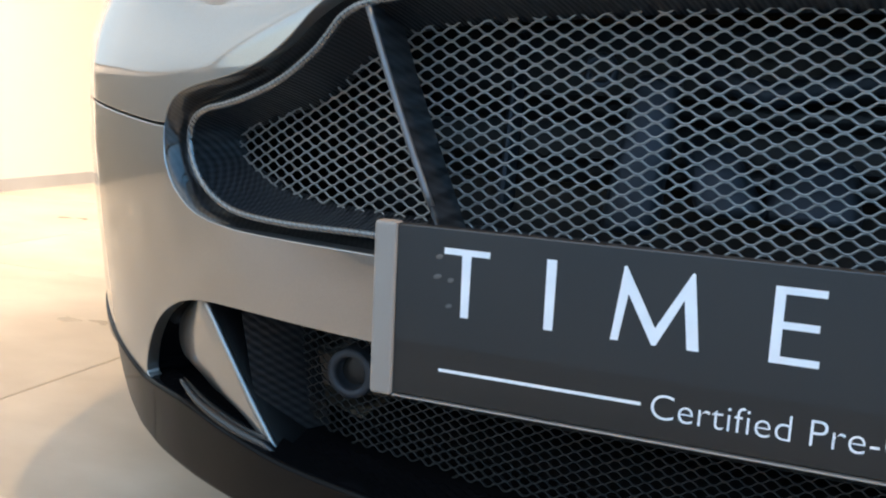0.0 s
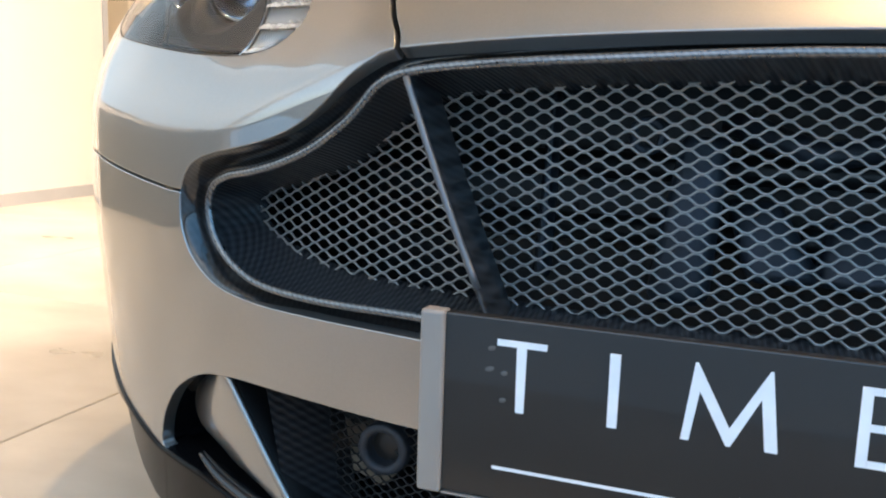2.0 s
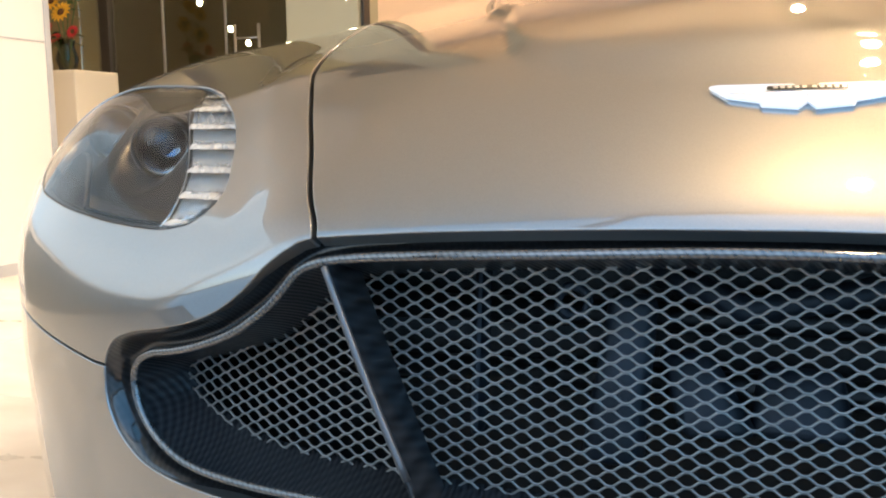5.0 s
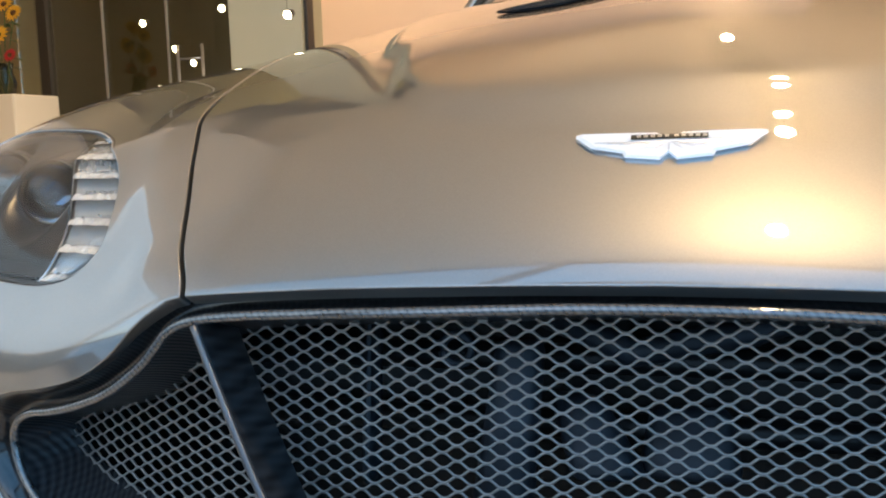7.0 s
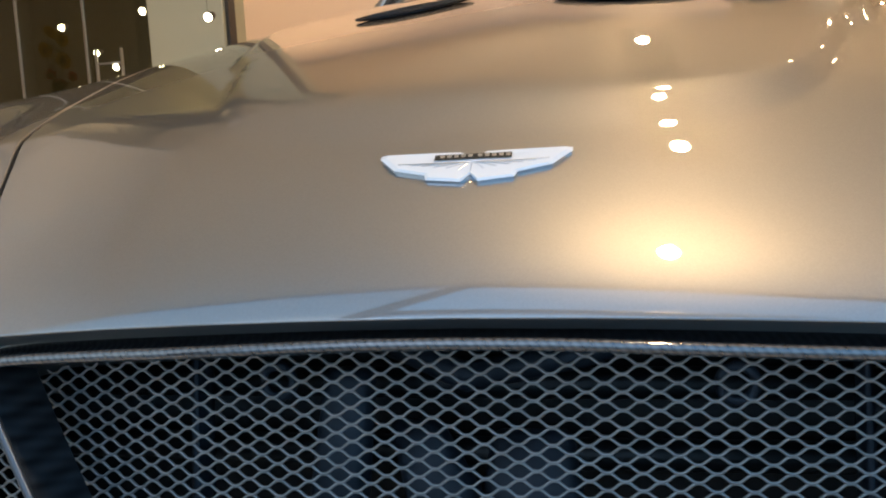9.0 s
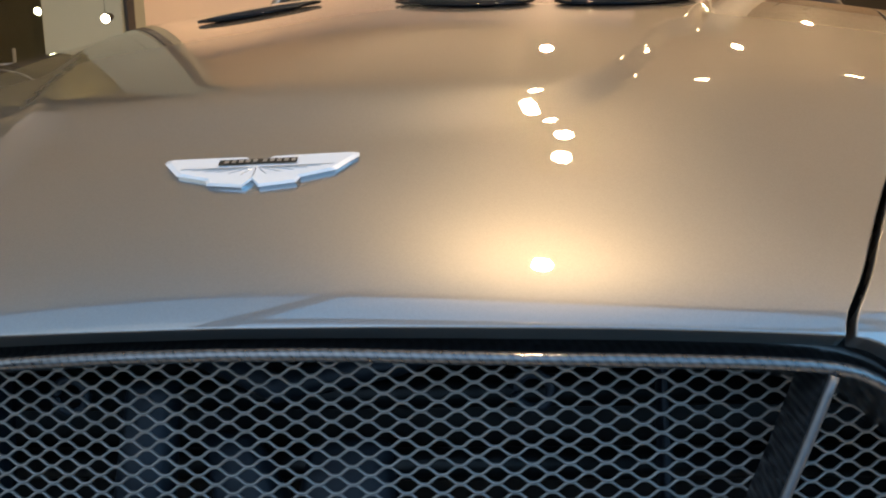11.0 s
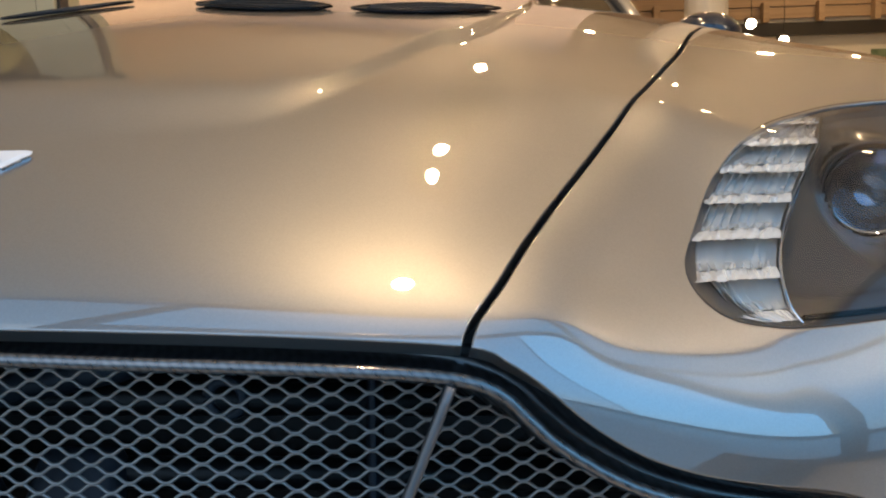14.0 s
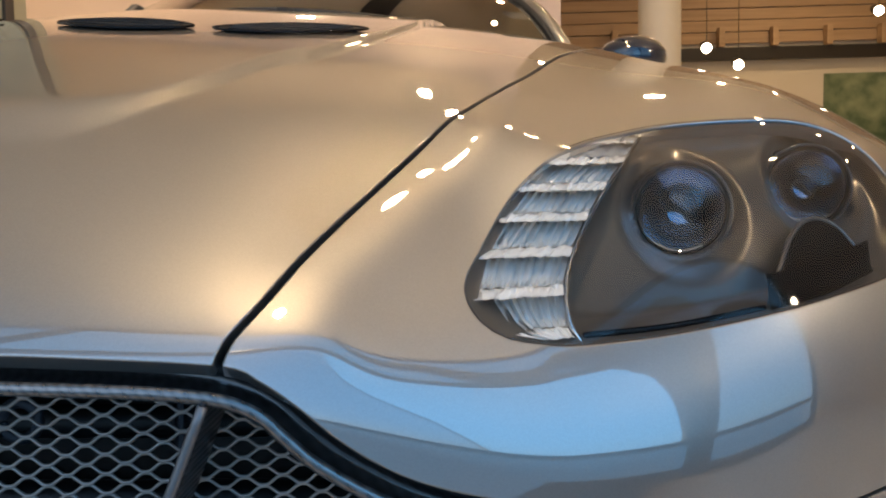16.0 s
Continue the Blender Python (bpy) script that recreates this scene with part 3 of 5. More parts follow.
for side in (-1, 1):
    if side < 0:
        bracket(-0.118, 0.525, 0.042, 0.125, 0.165, 0.10)
        bracket(-0.062, 0.508, 0.050, 0.060, 0.20, -0.5)
    bracket(side * 0.232, 0.545, 0.010, 0.150, 0.18, 0.0)
    x, z = side * 0.150, 0.588
    part("tow_ring", tube_bm([(x + 0.011 * math.cos(a), 0.15, z + 0.011 * math.sin(a)) for a in np.linspace(0, 2 * math.pi, 20)[:-1]], 0.0035, 8, True), RADIATOR, grille, "steel ring behind the mesh", True)
bracket(0.01, 0.50, 0.070, 0.05, 0.22, 0.0)
part("hose", tube_bm([(-0.10, 0.23, 0.60), (-0.03, 0.21, 0.575), (0.05, 0.22, 0.59), (0.12, 0.24, 0.61)], 0.011, 10), RADIATOR, grille, "grey hose", True)
for z in (0.50, 0.555):
    part("cross_tube", tube_bm([(-0.42, 0.27, z), (0.0, 0.25, z + 0.005), (0.42, 0.27, z)], 0.012, 10), BLACK, grille, "", True)
part("inner_shroud", box_bm(-0.60, 0.60, 0.36, 0.37, 0.22, 0.64), BLACK, grille, "black shroud")
for z, nm in ((0.655, "upper_shroud"), (0.225, "lower_shroud")):
    half = 0.40
    part(nm, box_bm(-half, half, 0.17 if z > 0.5 else 0.14, 0.37, z - 0.004, z + 0.004), BLACK, grille)
for sign in (-1, 1):
    part("side_shroud", box_bm(min(sign * 0.585, sign * 0.595), max(sign * 0.585, sign * 0.595), 0.20, 0.37, 0.24, 0.64), BLACK, grille)

# ---- lower intake ----
SHELF = material("shelf_black", (0.012, 0.012, 0.013), 0.16, 0, 0.3, 0.1, 0.5)
intake = new("lower_intake")
intake.parent = car
in_line = closed(INTAKE_LINE)
in_pts = np.stack([in_line[:, 0], front_y(in_line[:, 0], in_line[:, 1]), in_line[:, 1]], -1)
wall_rows = []
for k, back in ((1.0, 0.006), (1.0, 0.012), (0.985, 0.03), (0.96, 0.06), (0.94, 0.12)):
    row = in_pts.copy()
    row[:, 0] *= k
    row[:, 1] += back
    row[:, 2] = 0.32 + (row[:, 2] - 0.32) * (k if k < 1 else 1)
    wall_rows.append(loop(row))
raw("duct_wall", *strip(wall_rows), GLOSS_BLACK, intake, "gloss black duct wall")
LOW_MESH = spline([(0, 0.384), (0.20, 0.384), (0.36, 0.385), (0.435, 0.375), (0.425, 0.33), (0.40, 0.28), (0.36, 0.262), (0.2, 0.255), (0, 0.25)], N_LINE)
hex_mesh("lower_mesh", LOW_MESH, 0.095, DARK_STEEL, intake, "dark lower grille mesh", 0.016, 0.0085, 0.0015, 0.0025)
for sign in (-1, 1):
    rows = []
    front = spline([(0.487, 0.3745), (0.457, 0.332), (0.4296, 0.2937), (0.4031, 0.2583), (0.398, 0.2515)], 24)
    rear = spline([(0.503, 0.374), (0.5286, 0.3606), (0.551, 0.338), (0.5583, 0.315), (0.5492, 0.298), (0.5215, 0.2897), (0.4761, 0.2843), (0.4401, 0.2747), (0.4165, 0.2599), (0.404, 0.2515)], 24)
    for k in (0.0, 0.03, 0.08, 0.3, 0.6, 1.0):
        xs = front[:, 0] * (1 - k) + rear[:, 0] * k
        zs = front[:, 1] * (1 - k) + rear[:, 1] * k
        ys = (nose_line(front[:, 0]) + tuck(front[:, 1]) + 0.014) * (1 - k) + (nose_line(rear[:, 0]) + tuck(rear[:, 1]) + 0.034) * k - 0.010 * math.sin(math.pi * k)
        rows.append(np.stack([sign * xs, ys, zs], -1))
    inner = [rows[0] + (-0.006 * sign, 0.002, 0), rows[0] + (-0.004 * sign, 0.05, 0)]
    raw("blade", *strip(rows), PAINT, intake, "silver blade in the side duct")
    raw("blade_back", *strip([rows[0]] + inner), BLACK, intake, "black back of the blade")
    part("blade_edge", tube_bm([tuple(p) for p in rows[0] + (-0.003 * sign, 0, 0)], 0.0034, 8), PAINT, intake, "rounded silver edge", True)
    shelf = spline([(0.524, 0.287), (0.4979, 0.2752), (0.4639, 0.2672), (0.4326, 0.262), (0.4065, 0.259), (0.390, 0.252)], 24)
    part("shelf", tube_bm([(sign * x, float(nose_line(x) + tuck(z)) + 0.009, z) for x, z in shelf], [0.002 + 0.0065 * math.sin(math.pi * min(0.08 + k / 26, 1)) for k in range(24)], 12, squash=0.75), SHELF, intake, "gloss black ridge under the blade", True)
    sheet = []
    for dx in (0.0, 1.0):
        sheet.append([(sign * (0.412 + 0.032 * dx - 0.10 * (0.384 - z) * 2), float(nose_line(0.44)) + 0.035 + 0.065 * (1 - dx), z) for z in np.linspace(0.384, 0.25, 12)])
    raw("duct_panel", *strip(sheet), CARBON_RIB, intake, "ribbed black duct panel")
    for x, z, r, nm, mat in ((0.345, 0.322, 0.0225, "fog_lamp", DARK_STEEL), (0.398, 0.346, 0.030, "horn", DARK_STEEL)):
        m = Matrix.Translation((sign * x, float(nose_line(x)) + (0.085 if nm == "fog_lamp" else 0.13), z)) @ Matrix.Rotation(radians(90), 4, "X")
        lamp = part(nm, lathe_bm([(r, -0.03), (r, -0.001), (r * 0.95, 0.002), (r * 0.68, 0.002), (r * 0.62, -0.003), (r * 0.58, -0.012), (0, -0.014)], m, 32), RADIATOR if nm == "fog_lamp" else mat, intake, "round grey ring lamp" if nm == "fog_lamp" else "dark round horn", True)
        part("lens", lathe_bm([(r * 0.57, -0.010), (r * 0.4, -0.009), (0, -0.008)], m, 24), BLACK, intake, "dark glass", True)

# ---- display plate on the bumper ----
plate = new("display_plate")
tagged(plate, "dark plastic plate with white lettering fixed to the bumper", "sign")
PL_Y, PL_X, PL_Z0, PL_Z1 = -0.002, 0.26, 0.359, 0.480
part("panel", box_bm(-PL_X + 0.016, PL_X - 0.016, PL_Y - 0.003, PL_Y + 0.006, PL_Z0 + 0.002, PL_Z1 - 0.001, 0.0012), PLATE, plate, "dark brown-grey plastic panel")
for sign in (-1, 1):
    xs = sorted((sign * PL_X, sign * (PL_X - 0.0165)))
    part("end_strip", box_bm(xs[0], xs[1], PL_Y - 0.006, PL_Y + 0.007, PL_Z0, PL_Z1, 0.0025, 3), SLEEVE, plate, "pale frosted end strip")
part("lower_edge", box_bm(-PL_X + 0.017, PL_X - 0.017, PL_Y - 0.0045, PL_Y + 0.006, PL_Z0, PL_Z0 + 0.0010, 0.0003), SLEEVE, plate, "pale sleeve edge")
part("bracket", box_bm(-0.20, 0.20, PL_Y + 0.005, 0.045, 0.385, 0.44, 0.003), BLACK, plate, "black mounting bracket")


def glyph(name, outlines, x, z, w, h, parent):
    """A capital from flat strokes; outlines in units of its own width and height."""
    bm = bmesh.new()
    for out in outlines:
        fr = [bm.verts.new((x + u * w, PL_Y - 0.0036, z + t * h)) for u, t in out]
        bk = [bm.verts.new((x + u * w, PL_Y - 0.0029, z + t * h)) for u, t in out]
        bm.faces.new(fr)
        for k in range(len(out)):
            bm.faces.new((fr[k], bk[k], bk[(k + 1) % len(out)], fr[(k + 1) % len(out)]))
    return part(name, bm, WHITE_INK, parent)


BASE, CAP = 0.4205, 0.0455
glyph("letter", [[(0, 0.91), (0, 1), (1, 1), (1, 0.91)], [(0.415, 0), (0.40, 0.91), (0.60, 0.91), (0.585, 0)]], -0.2090, BASE, 0.0316, CAP, plate)
glyph("letter", [[(0.04, 0), (0, 1), (1, 1), (0.96, 0)]], -0.1392, BASE, 0.0064, CAP, plate)
glyph("letter", [[(0, 0), (0.105, 1.03), (0.135, 1.03), (0.50, 0.235), (0.865, 1.03), (0.895, 1.03), (1, 0), (0.868, 0), (0.80, 0.66), (0.522, 0.0), (0.475, 0.0), (0.172, 0.66), (0.088, 0)]], -0.0960, BASE, 0.0535, CAP, plate)
glyph("letter", [[(0, 0), (0, 1), (0.21, 1), (0.21, 0)], [(0.20, 0.905), (0.20, 1), (1, 1), (1, 0.905)], [(0.20, 0.455), (0.20, 0.55), (0.92, 0.55), (0.92, 0.455)], [(0.20, 0), (0.20, 0.095), (0.98, 0.095), (0.98, 0)]], -0.0030, BASE, 0.0280, CAP, plate)
part("rule", box_bm(-0.2095, -0.0740, PL_Y - 0.0036, PL_Y - 0.0029, 0.3815, 0.3835), WHITE_INK, plate, "thin white rule")
words = bpy.data.curves.new("words", "FONT")
words.body, words.size, words.extrude = "Certified Pre-Owned", 0.0235, 0.0003
words.offset = -0.00035
text_ob = bpy.data.objects.new("words", words)
me = bpy.data.meshes.new_from_object(text_ob)
bpy.data.objects.remove(text_ob)
me.materials.append(WHITE_INK)
caption = new("caption", me)
caption.parent = plate
caption.matrix_local = Matrix.Translation((-0.0690, PL_Y - 0.0033, 0.3745)) @ Matrix.Rotation(radians(90), 4, "X")
for x, z, w in ((-0.2125, 0.4595, 0.006), (-0.2135, 0.446, 0.007), (-0.204, 0.4445, 0.005), (-0.2045, 0.427, 0.005)):
    part("scuff", lathe_bm([(0.5, 0.0), (0.35, 0.05), (0, 0.06)], Matrix.Translation((x, PL_Y - 0.0029, z)) @ Matrix.Rotation(radians(-18), 4, "Y") @ Matrix.Diagonal((w, 0.006, 0.0035, 1)) @ Matrix.Rotation(radians(90), 4, "X"), 14), material("scuff", (0.10, 0.095, 0.09), 0.6), plate, "pale scuff", True)

# ---- headlamps ----


PROJECTORS = ((0.548, 0.7005, 0.0285), (0.647, 0.7125, 0.0265))


def lamp_depth(x, z, k):
    """How far the lamp's bezel lies behind the cover: a rim that falls away, then dishes round the projectors."""
    back = 0.002 + 0.034 * ramp(k, -0.02, 0.16)
    for px, pz, r in PROJECTORS:
        rho = np.hypot(x - px, z - pz)
        back = back + 0.020 * (1 - ramp(rho, 1.05 * r, 1.55 * r)) + 0.07 * (rho < 1.02 * r)
    return back


def headlamp(sign):
    lamp = new("headlamp")
    lamp.parent = car
    tagged(lamp, "clear-covered headlamp with two projectors")
    s_line = fine[(fine * sign > 0.3) & (fine * sign < 1.25)]
    cover = panel("cover", s_line, np.linspace(0, 0.62, 150), [lambda p: in_lamp(p) + 0.002], COVER, lamp, "clear plastic cover", -0.001, 0.004, 0.0008)
    cover.visible_shadow = False
    line = LAMP_POLY
    pts = np.stack([line[:, 0], front_y(line[:, 0], line[:, 1]), line[:, 1]], -1)
    mid = np.array((0.580, 0.698))
    rows = []
    for k in np.concatenate([np.linspace(0, 0.2, 9), np.linspace(0.225, 0.985, 34)]):
        xz = line * (1 - k) + mid * k
        y = front_y(xz[:, 0], xz[:, 1]) + lamp_depth(xz[:, 0], xz[:, 1], k)
        rows.append(loop(np.stack([sign * xz[:, 0], y, xz[:, 1]], -1)))
    raw("housing", *strip(rows), HOUSING, lamp, "dark grey lamp housing")
    part("seal", tube_bm([tuple(p * (sign, 1, 1) + (0, 0.0025, 0)) for p in pts], 0.0011, 6, True), RUBBER, lamp, "thin black seal", True)
    for x, z, r in PROJECTORS:
        y = float(front_y(x, z)) + 0.052
        m = Matrix.Translation((sign * x, y, z)) @ Matrix.Rotation(radians(-12 * sign), 4, "Z") @ Matrix.Rotation(radians(84), 4, "X")
        part("bowl", lathe_bm([(r * 1.16, -0.020), (r * 1.15, -0.004), (r * 1.11, 0.001), (r * 1.05, 0.000), (r * 1.01, -0.006), (r * 1.0, -0.02)], m, 48), HOUSING, lamp, "grey projector bowl", True)
        part("reflector", lathe_bm([(r * k, -0.008 - 0.024 * (1 - k * k)) for k in (1.02, 0.95, 0.86, 0.75, 0.62, 0.48, 0.33, 0.17, 0.0)], m, 40), SCOOP, lamp, "dim chrome reflector", True)
        part("lens", lathe_bm([(0, -0.006), (r * 0.6, -0.006), (r * 0.99, -0.006), (r * 0.97, 0.000), (r * 0.92, 0.005), (r * 0.8, 0.011), (r * 0.65, 0.0158), (r * 0.48, 0.0193), (r * 0.28, 0.0215), (r * 0.12, 0.0223), (0, 0.0225)], m, 48), LENS, lamp, "clear projector lens", True)
    # indicator: stepped reflector along the inner edge
    rnd = random.Random(8)
    inner = spline([(0.457, 0.6395), (0.4335, 0.6445), (0.4195, 0.655), (0.4155, 0.667), (0.4175, 0.677), (0.4250, 0.690), (0.4375, 0.708), (0.4515, 0.7235), (0.468, 0.7355), (0.490, 0.745), (0.515, 0.750)], 50)
    outer = spline([(0.472, 0.6385), (0.4668, 0.6477), (0.4665, 0.664), (0.472, 0.681), (0.487, 0.705), (0.506, 0.727), (0.529, 0.7475)], 50)
    tray = []
    for k in np.linspace(0, 1, 14):
        xz = inner * (1 - k) + outer * k
        y = front_y(xz[:, 0], xz[:, 1]) + 0.024 + 0.006 * np.sin(k * 3.1)
        tray.append(np.stack([sign * xz[:, 0], y, xz[:, 1]], -1))
    raw("indicator", *strip(tray), REFLECTOR, lamp, "bright stepped indicator reflector", False)
    levels = (0.6405, 0.6605, 0.680, 0.6985, 0.7153, 0.731, 0.7445, 0.7495)

    def row_between(z, d, cols, deep, rough):
        xi = float(np.interp(z, inner[10:, 1], inner[10:, 0])) + 0.001
        xo = float(np.interp(z, outer[:, 1], outer[:, 0])) - 0.0005
        if z < 0.667:
            xi = float(np.interp(z, inner[:20, 1], inner[:20, 0])) + 0.001
        pts = []
        for c in range(cols + 1):
            x = xi + (xo - xi) * c / cols
            y = float(front_y(x, z)) + d + deep * (1 if c % 2 else -1) + rnd.uniform(-rough, rough)
            pts.append((sign * x, y, z + rnd.uniform(-rough, rough) * 0.5))
        return pts

    for n in range(7):
        za, zb = levels[n], levels[n + 1] - 0.0008
        lip = min(0.0042, (zb - za) * 0.4)
        raw("step", *strip([row_between(za, 0.006, 22, 0.0004, 0.0010), row_between(za + lip * 0.5, 0.0085, 22, 0.0010, 0.0024), row_between(za + lip, 0.013, 22, 0.0014, 0.0018)]), REFLECTOR, lamp, "bright faceted chrome step", False)
        raw("flute", *strip([row_between(za + lip, 0.0135, 20, 0.0016, 0.0010), row_between(za * 0.6 + zb * 0.4, 0.0165, 20, 0.0034, 0.0012), row_between(zb, 0.0165, 20, 0.0036, 0.0010)]), FLUTE, lamp, "fluted chrome reflector", False)
    wall = spline([(0.4735, 0.6375), (0.468, 0.6477), (0.4678, 0.664), (0.4735, 0.681), (0.4885, 0.705), (0.5075, 0.727), (0.531, 0.7485)], 30)
    yw = front_y(wall[:, 0], wall[:, 1])
    part("divider", tube_bm([(sign * x, y + 0.009, z) for (x, z), y in zip(wall, yw)], 0.0013, 6), CHROME, lamp, "bright divider", True)
    raw("divider_wall", *strip([np.stack([sign * wall[:, 0], yw + d, wall[:, 1]], -1) for d in (0.009, 0.025, 0.05)]), HOUSING, lamp)
    # outer side marker: a black shield with a clear rim over a dark slot
    tri = spline([(0.583, 0.6462), (0.598, 0.6726), (0.611, 0.6878), (0.626, 0.6942), (0.642, 0.6893), (0.654, 0.675), (0.661, 0.6605)], 24)
    ty = front_y(tri[:, 0], tri[:, 1]) + 0.012
    mid_x, mid_z = 0.625, 0.662
    shield = []
    for k, back in ((0.0, 0.006), (0.0, 0.0), (0.05, -0.0012), (0.3, 0.0008), (0.7, 0.003), (0.98, 0.004)):
        shield.append(np.stack([sign * (tri[:, 0] * (1 - k) + mid_x * k), ty * (1 - k) + (float(front_y(mid_x, mid_z)) + 0.012) * k + back, tri[:, 1] * (1 - k) + mid_z * k], -1))
    raw("side_marker", *strip(shield), SHIELD, lamp, "black side marker shield")
    low = spline([(0.583, 0.6462), (0.622, 0.6515), (0.661, 0.6605)], 16)
    yl = front_y(low[:, 0], low[:, 1])
    raw("marker_base", *strip([np.stack([sign * low[:, 0], yl + d, low[:, 1] + h], -1) for d, h in ((0.006, 0.001), (0.011, 0.005), (0.013, 0.012), (0.016, 0.02))]), SHIELD, lamp, "black slot under the shield")
    part("marker_edge", tube_bm([(sign * x, y, z) for (x, z), y in zip(tri, ty)], 0.0016, 8), SMOKE, lamp, "smoky clear rim", True)
    part("lower_bar", tube_bm([(sign * x, float(front_y(x, z)) + 0.010, z) for x, z in spline([(0.475, 0.6405), (0.525, 0.6423), (0.58, 0.648)], 20)], 0.0020, 6), GLOSS_BLACK, lamp, "", True)
    return lamp


for sign in (-1, 1):
    headlamp(sign)

# ---- badge ----
badge = new("badge")
badge.parent = car
tagged(badge, "winged chrome and white bonnet badge")


def on_bonnet(x, y, up):
    e = 1e-3
    z = float(top_height(x, y))
    n = Vector((-(float(top_height(x + e, y)) - float(top_height(x - e, y))) / (2 * e), -(float(top_height(x, y + e)) - float(top_height(x, y - e))) / (2 * e), 1)).normalized()
    return Vector((x, y, z)) + n * up


WING = [(0, 0.0935), (0.005, 0.0875), (0.026, 0.0905), (0.0275, 0.0945), (0.047, 0.1005), (0.051, 0.105), (0.0545, 0.109), (0.058, 0.1125), (0.0575, 0.1155), (0.040, 0.1145), (0.018, 0.1135), (0.0085, 0.1130), (0.0070, 0.1105), (0, 0.1105)]
WING = [(x, 0.0955 + (y - 0.0875) * 0.9) for x, y in WING]


def wing_sheet(scale, up0, up1, mat, name, label):
    line = [(x, y) for x, y in WING] + [(-x, y) for x, y in WING[::-1][1:-1]]
    cy = 0.112
    bm = bmesh.new()
    top = [bm.verts.new(on_bonnet(x * scale, cy + (y - cy) * scale, up1)) for x, y in line]
    bot = [bm.verts.new(on_bonnet(x, y, up0)) for x, y in line]
    mid = [bm.verts.new(on_bonnet(0, cy, up1))]
    n = len(line)
    for k in range(n):
        bm.faces.new((top[k], top[(k + 1) % n], mid[0]))
        bm.faces.new((top[k], bot[k], bot[(k + 1) % n], top[(k + 1) % n]))
    return part(name, bm, mat, badge, label)


wing_sheet(0.97, -0.002, 0.0028, CHROME, "wing_base", "chrome badge body")
wing_sheet(0.93, 0.0024, 0.0034, material("white_enamel", (0.80, 0.80, 0.80), 0.2, 0, 1.0), "wing_enamel", "white enamel field")
bm = bmesh.new()
quad = [bm.verts.new(on_bonnet(x, y, 0.0041)) for x, y in ((-0.0230, 0.1115), (0.0230, 0.1115), (0.0230, 0.1158), (-0.0230, 0.1158))]
bm.faces.new(quad)
part("name_bar", bm, material("badge_black", (0.02, 0.018, 0.015), 0.3), badge, "small dark name bar")
for k in range(10):
    x = -0.0195 + k * 0.0042 + (0.0015 if k > 4 else 0)
    bm = bmesh.new()
    bm.faces.new([bm.verts.new(on_bonnet(x + dx, y, 0.0044)) for dx, y in ((0, 0.1125), (0.0026, 0.1125), (0.0026, 0.1148), (0, 0.1148))])
    part("bar", bm, SATIN, badge)
for k in range(-6, 7):
    a = k * 0.0075
    bm = tube_bm([on_bonnet(0.002 * k * 0.6, 0.1095, 0.0035), on_bonnet(a, 0.1025 + abs(k) * 0.0014, 0.0035)], 0.00025, 4)
    part("feather", bm, SATIN, badge)

# ---- the rest of the car ----
BODY_BACK = 4.36


def roof_section(y):
    """Half-width at the waist, waist height, roof half-width and roof height at y."""
    w = 0.93 - 0.10 * ramp(y, 3.7, 4.36)
    waist = 0.97 - 0.03 * ramp(y, 2.0, 2.8) + 0.03 * ramp(y, 3.2, 4.2)
    return w, waist


rear_rows = []
for y in np.linspace(2.0, BODY_BACK, 40):
    w, waist = roof_section(y)
    tail = ramp(y, 4.1, 4.36)
    row = []
    for a in np.linspace(-1, 1, 61):
        t = abs(a)
        sx = 1 if a > 0 else -1
        if t > 0.45:
            k = (t - 0.45) / 0.55
            row.append((sx * (w - 0.03 * k * k - 0.25 * tail * 0.2), y, 0.72 - 0.50 * k + 0.1 * tail))
        else:
            k = t / 0.45
            x = w * k ** 0.8
            row.append((sx * x, y, 0.72 + (waist - 0.72) * (1 - k**4.0) ** 0.6 - 0.12 * tail))
    rear_rows.append(row)
v, f = strip(rear_rows)
v = np.array(v)
raw("rear_body", v, [q for q in f if not any((abs(v[q[0]][1] - 3.5) ** 2 + (v[q[0]][2] - 0.33) ** 2 < 0.36**2 and abs(v[q[0]][0]) > 0.6) for _ in (0,))], PAINT, car, "silver doors and rear body")
part("tail_panel", box_bm(-0.80, 0.80, BODY_BACK - 0.05, BODY_BACK + 0.01, 0.30, 0.86, 0.02), PAINT, car, "silver tail")
part("floor_pan", box_bm(-0.80, 0.80, 0.45, 4.3, 0.20, 0.26, 0.01), BLACK, car, "black underbody")

for sign in (-1, 1):
    rows = []
    for y in np.linspace(1.235, 2.02, 12):
        rows.append([(sign * (0.921 - 0.030 * k * k), y, 0.545 - 0.345 * k) for k in np.linspace(0, 1, 10)])
    raw("lower_wing", *strip(rows), PAINT, car, "silver panel behind the front wheel")
for y0, y1 in ((0.52, 1.30), (3.08, 3.92)):
    part("arch_liner", box_bm(-0.62, 0.62, y0, y1, 0.24, 0.64, 0.02), BLACK, car, "black wheel arch liner")

# cabin: windscreen, roof, side glass and pillars
SCR = np.linspace(-1, 1, 41)


def screen_row(k):
    """A row of the windscreen, k from 0 at its base to 1 at the roof."""
    row = []
    for a in SCR:
        xb = -0.05 + 0.71 * a
        base = (xb, screen_base(xb) + 0.02, float(top_height(xb, screen_base(xb))) - 0.005)
        xt = -0.04 + 0.55 * a
        head = (xt, 2.12 + 0.20 * a * a, 1.262 - 0.05 * a * a)
        bow = 0.035 * math.sin(math.pi * k)
        row.append(tuple(b + (h - b) * k + (0, 0, bow)[i] for i, (b, h) in enumerate(zip(base, head))))
    return row


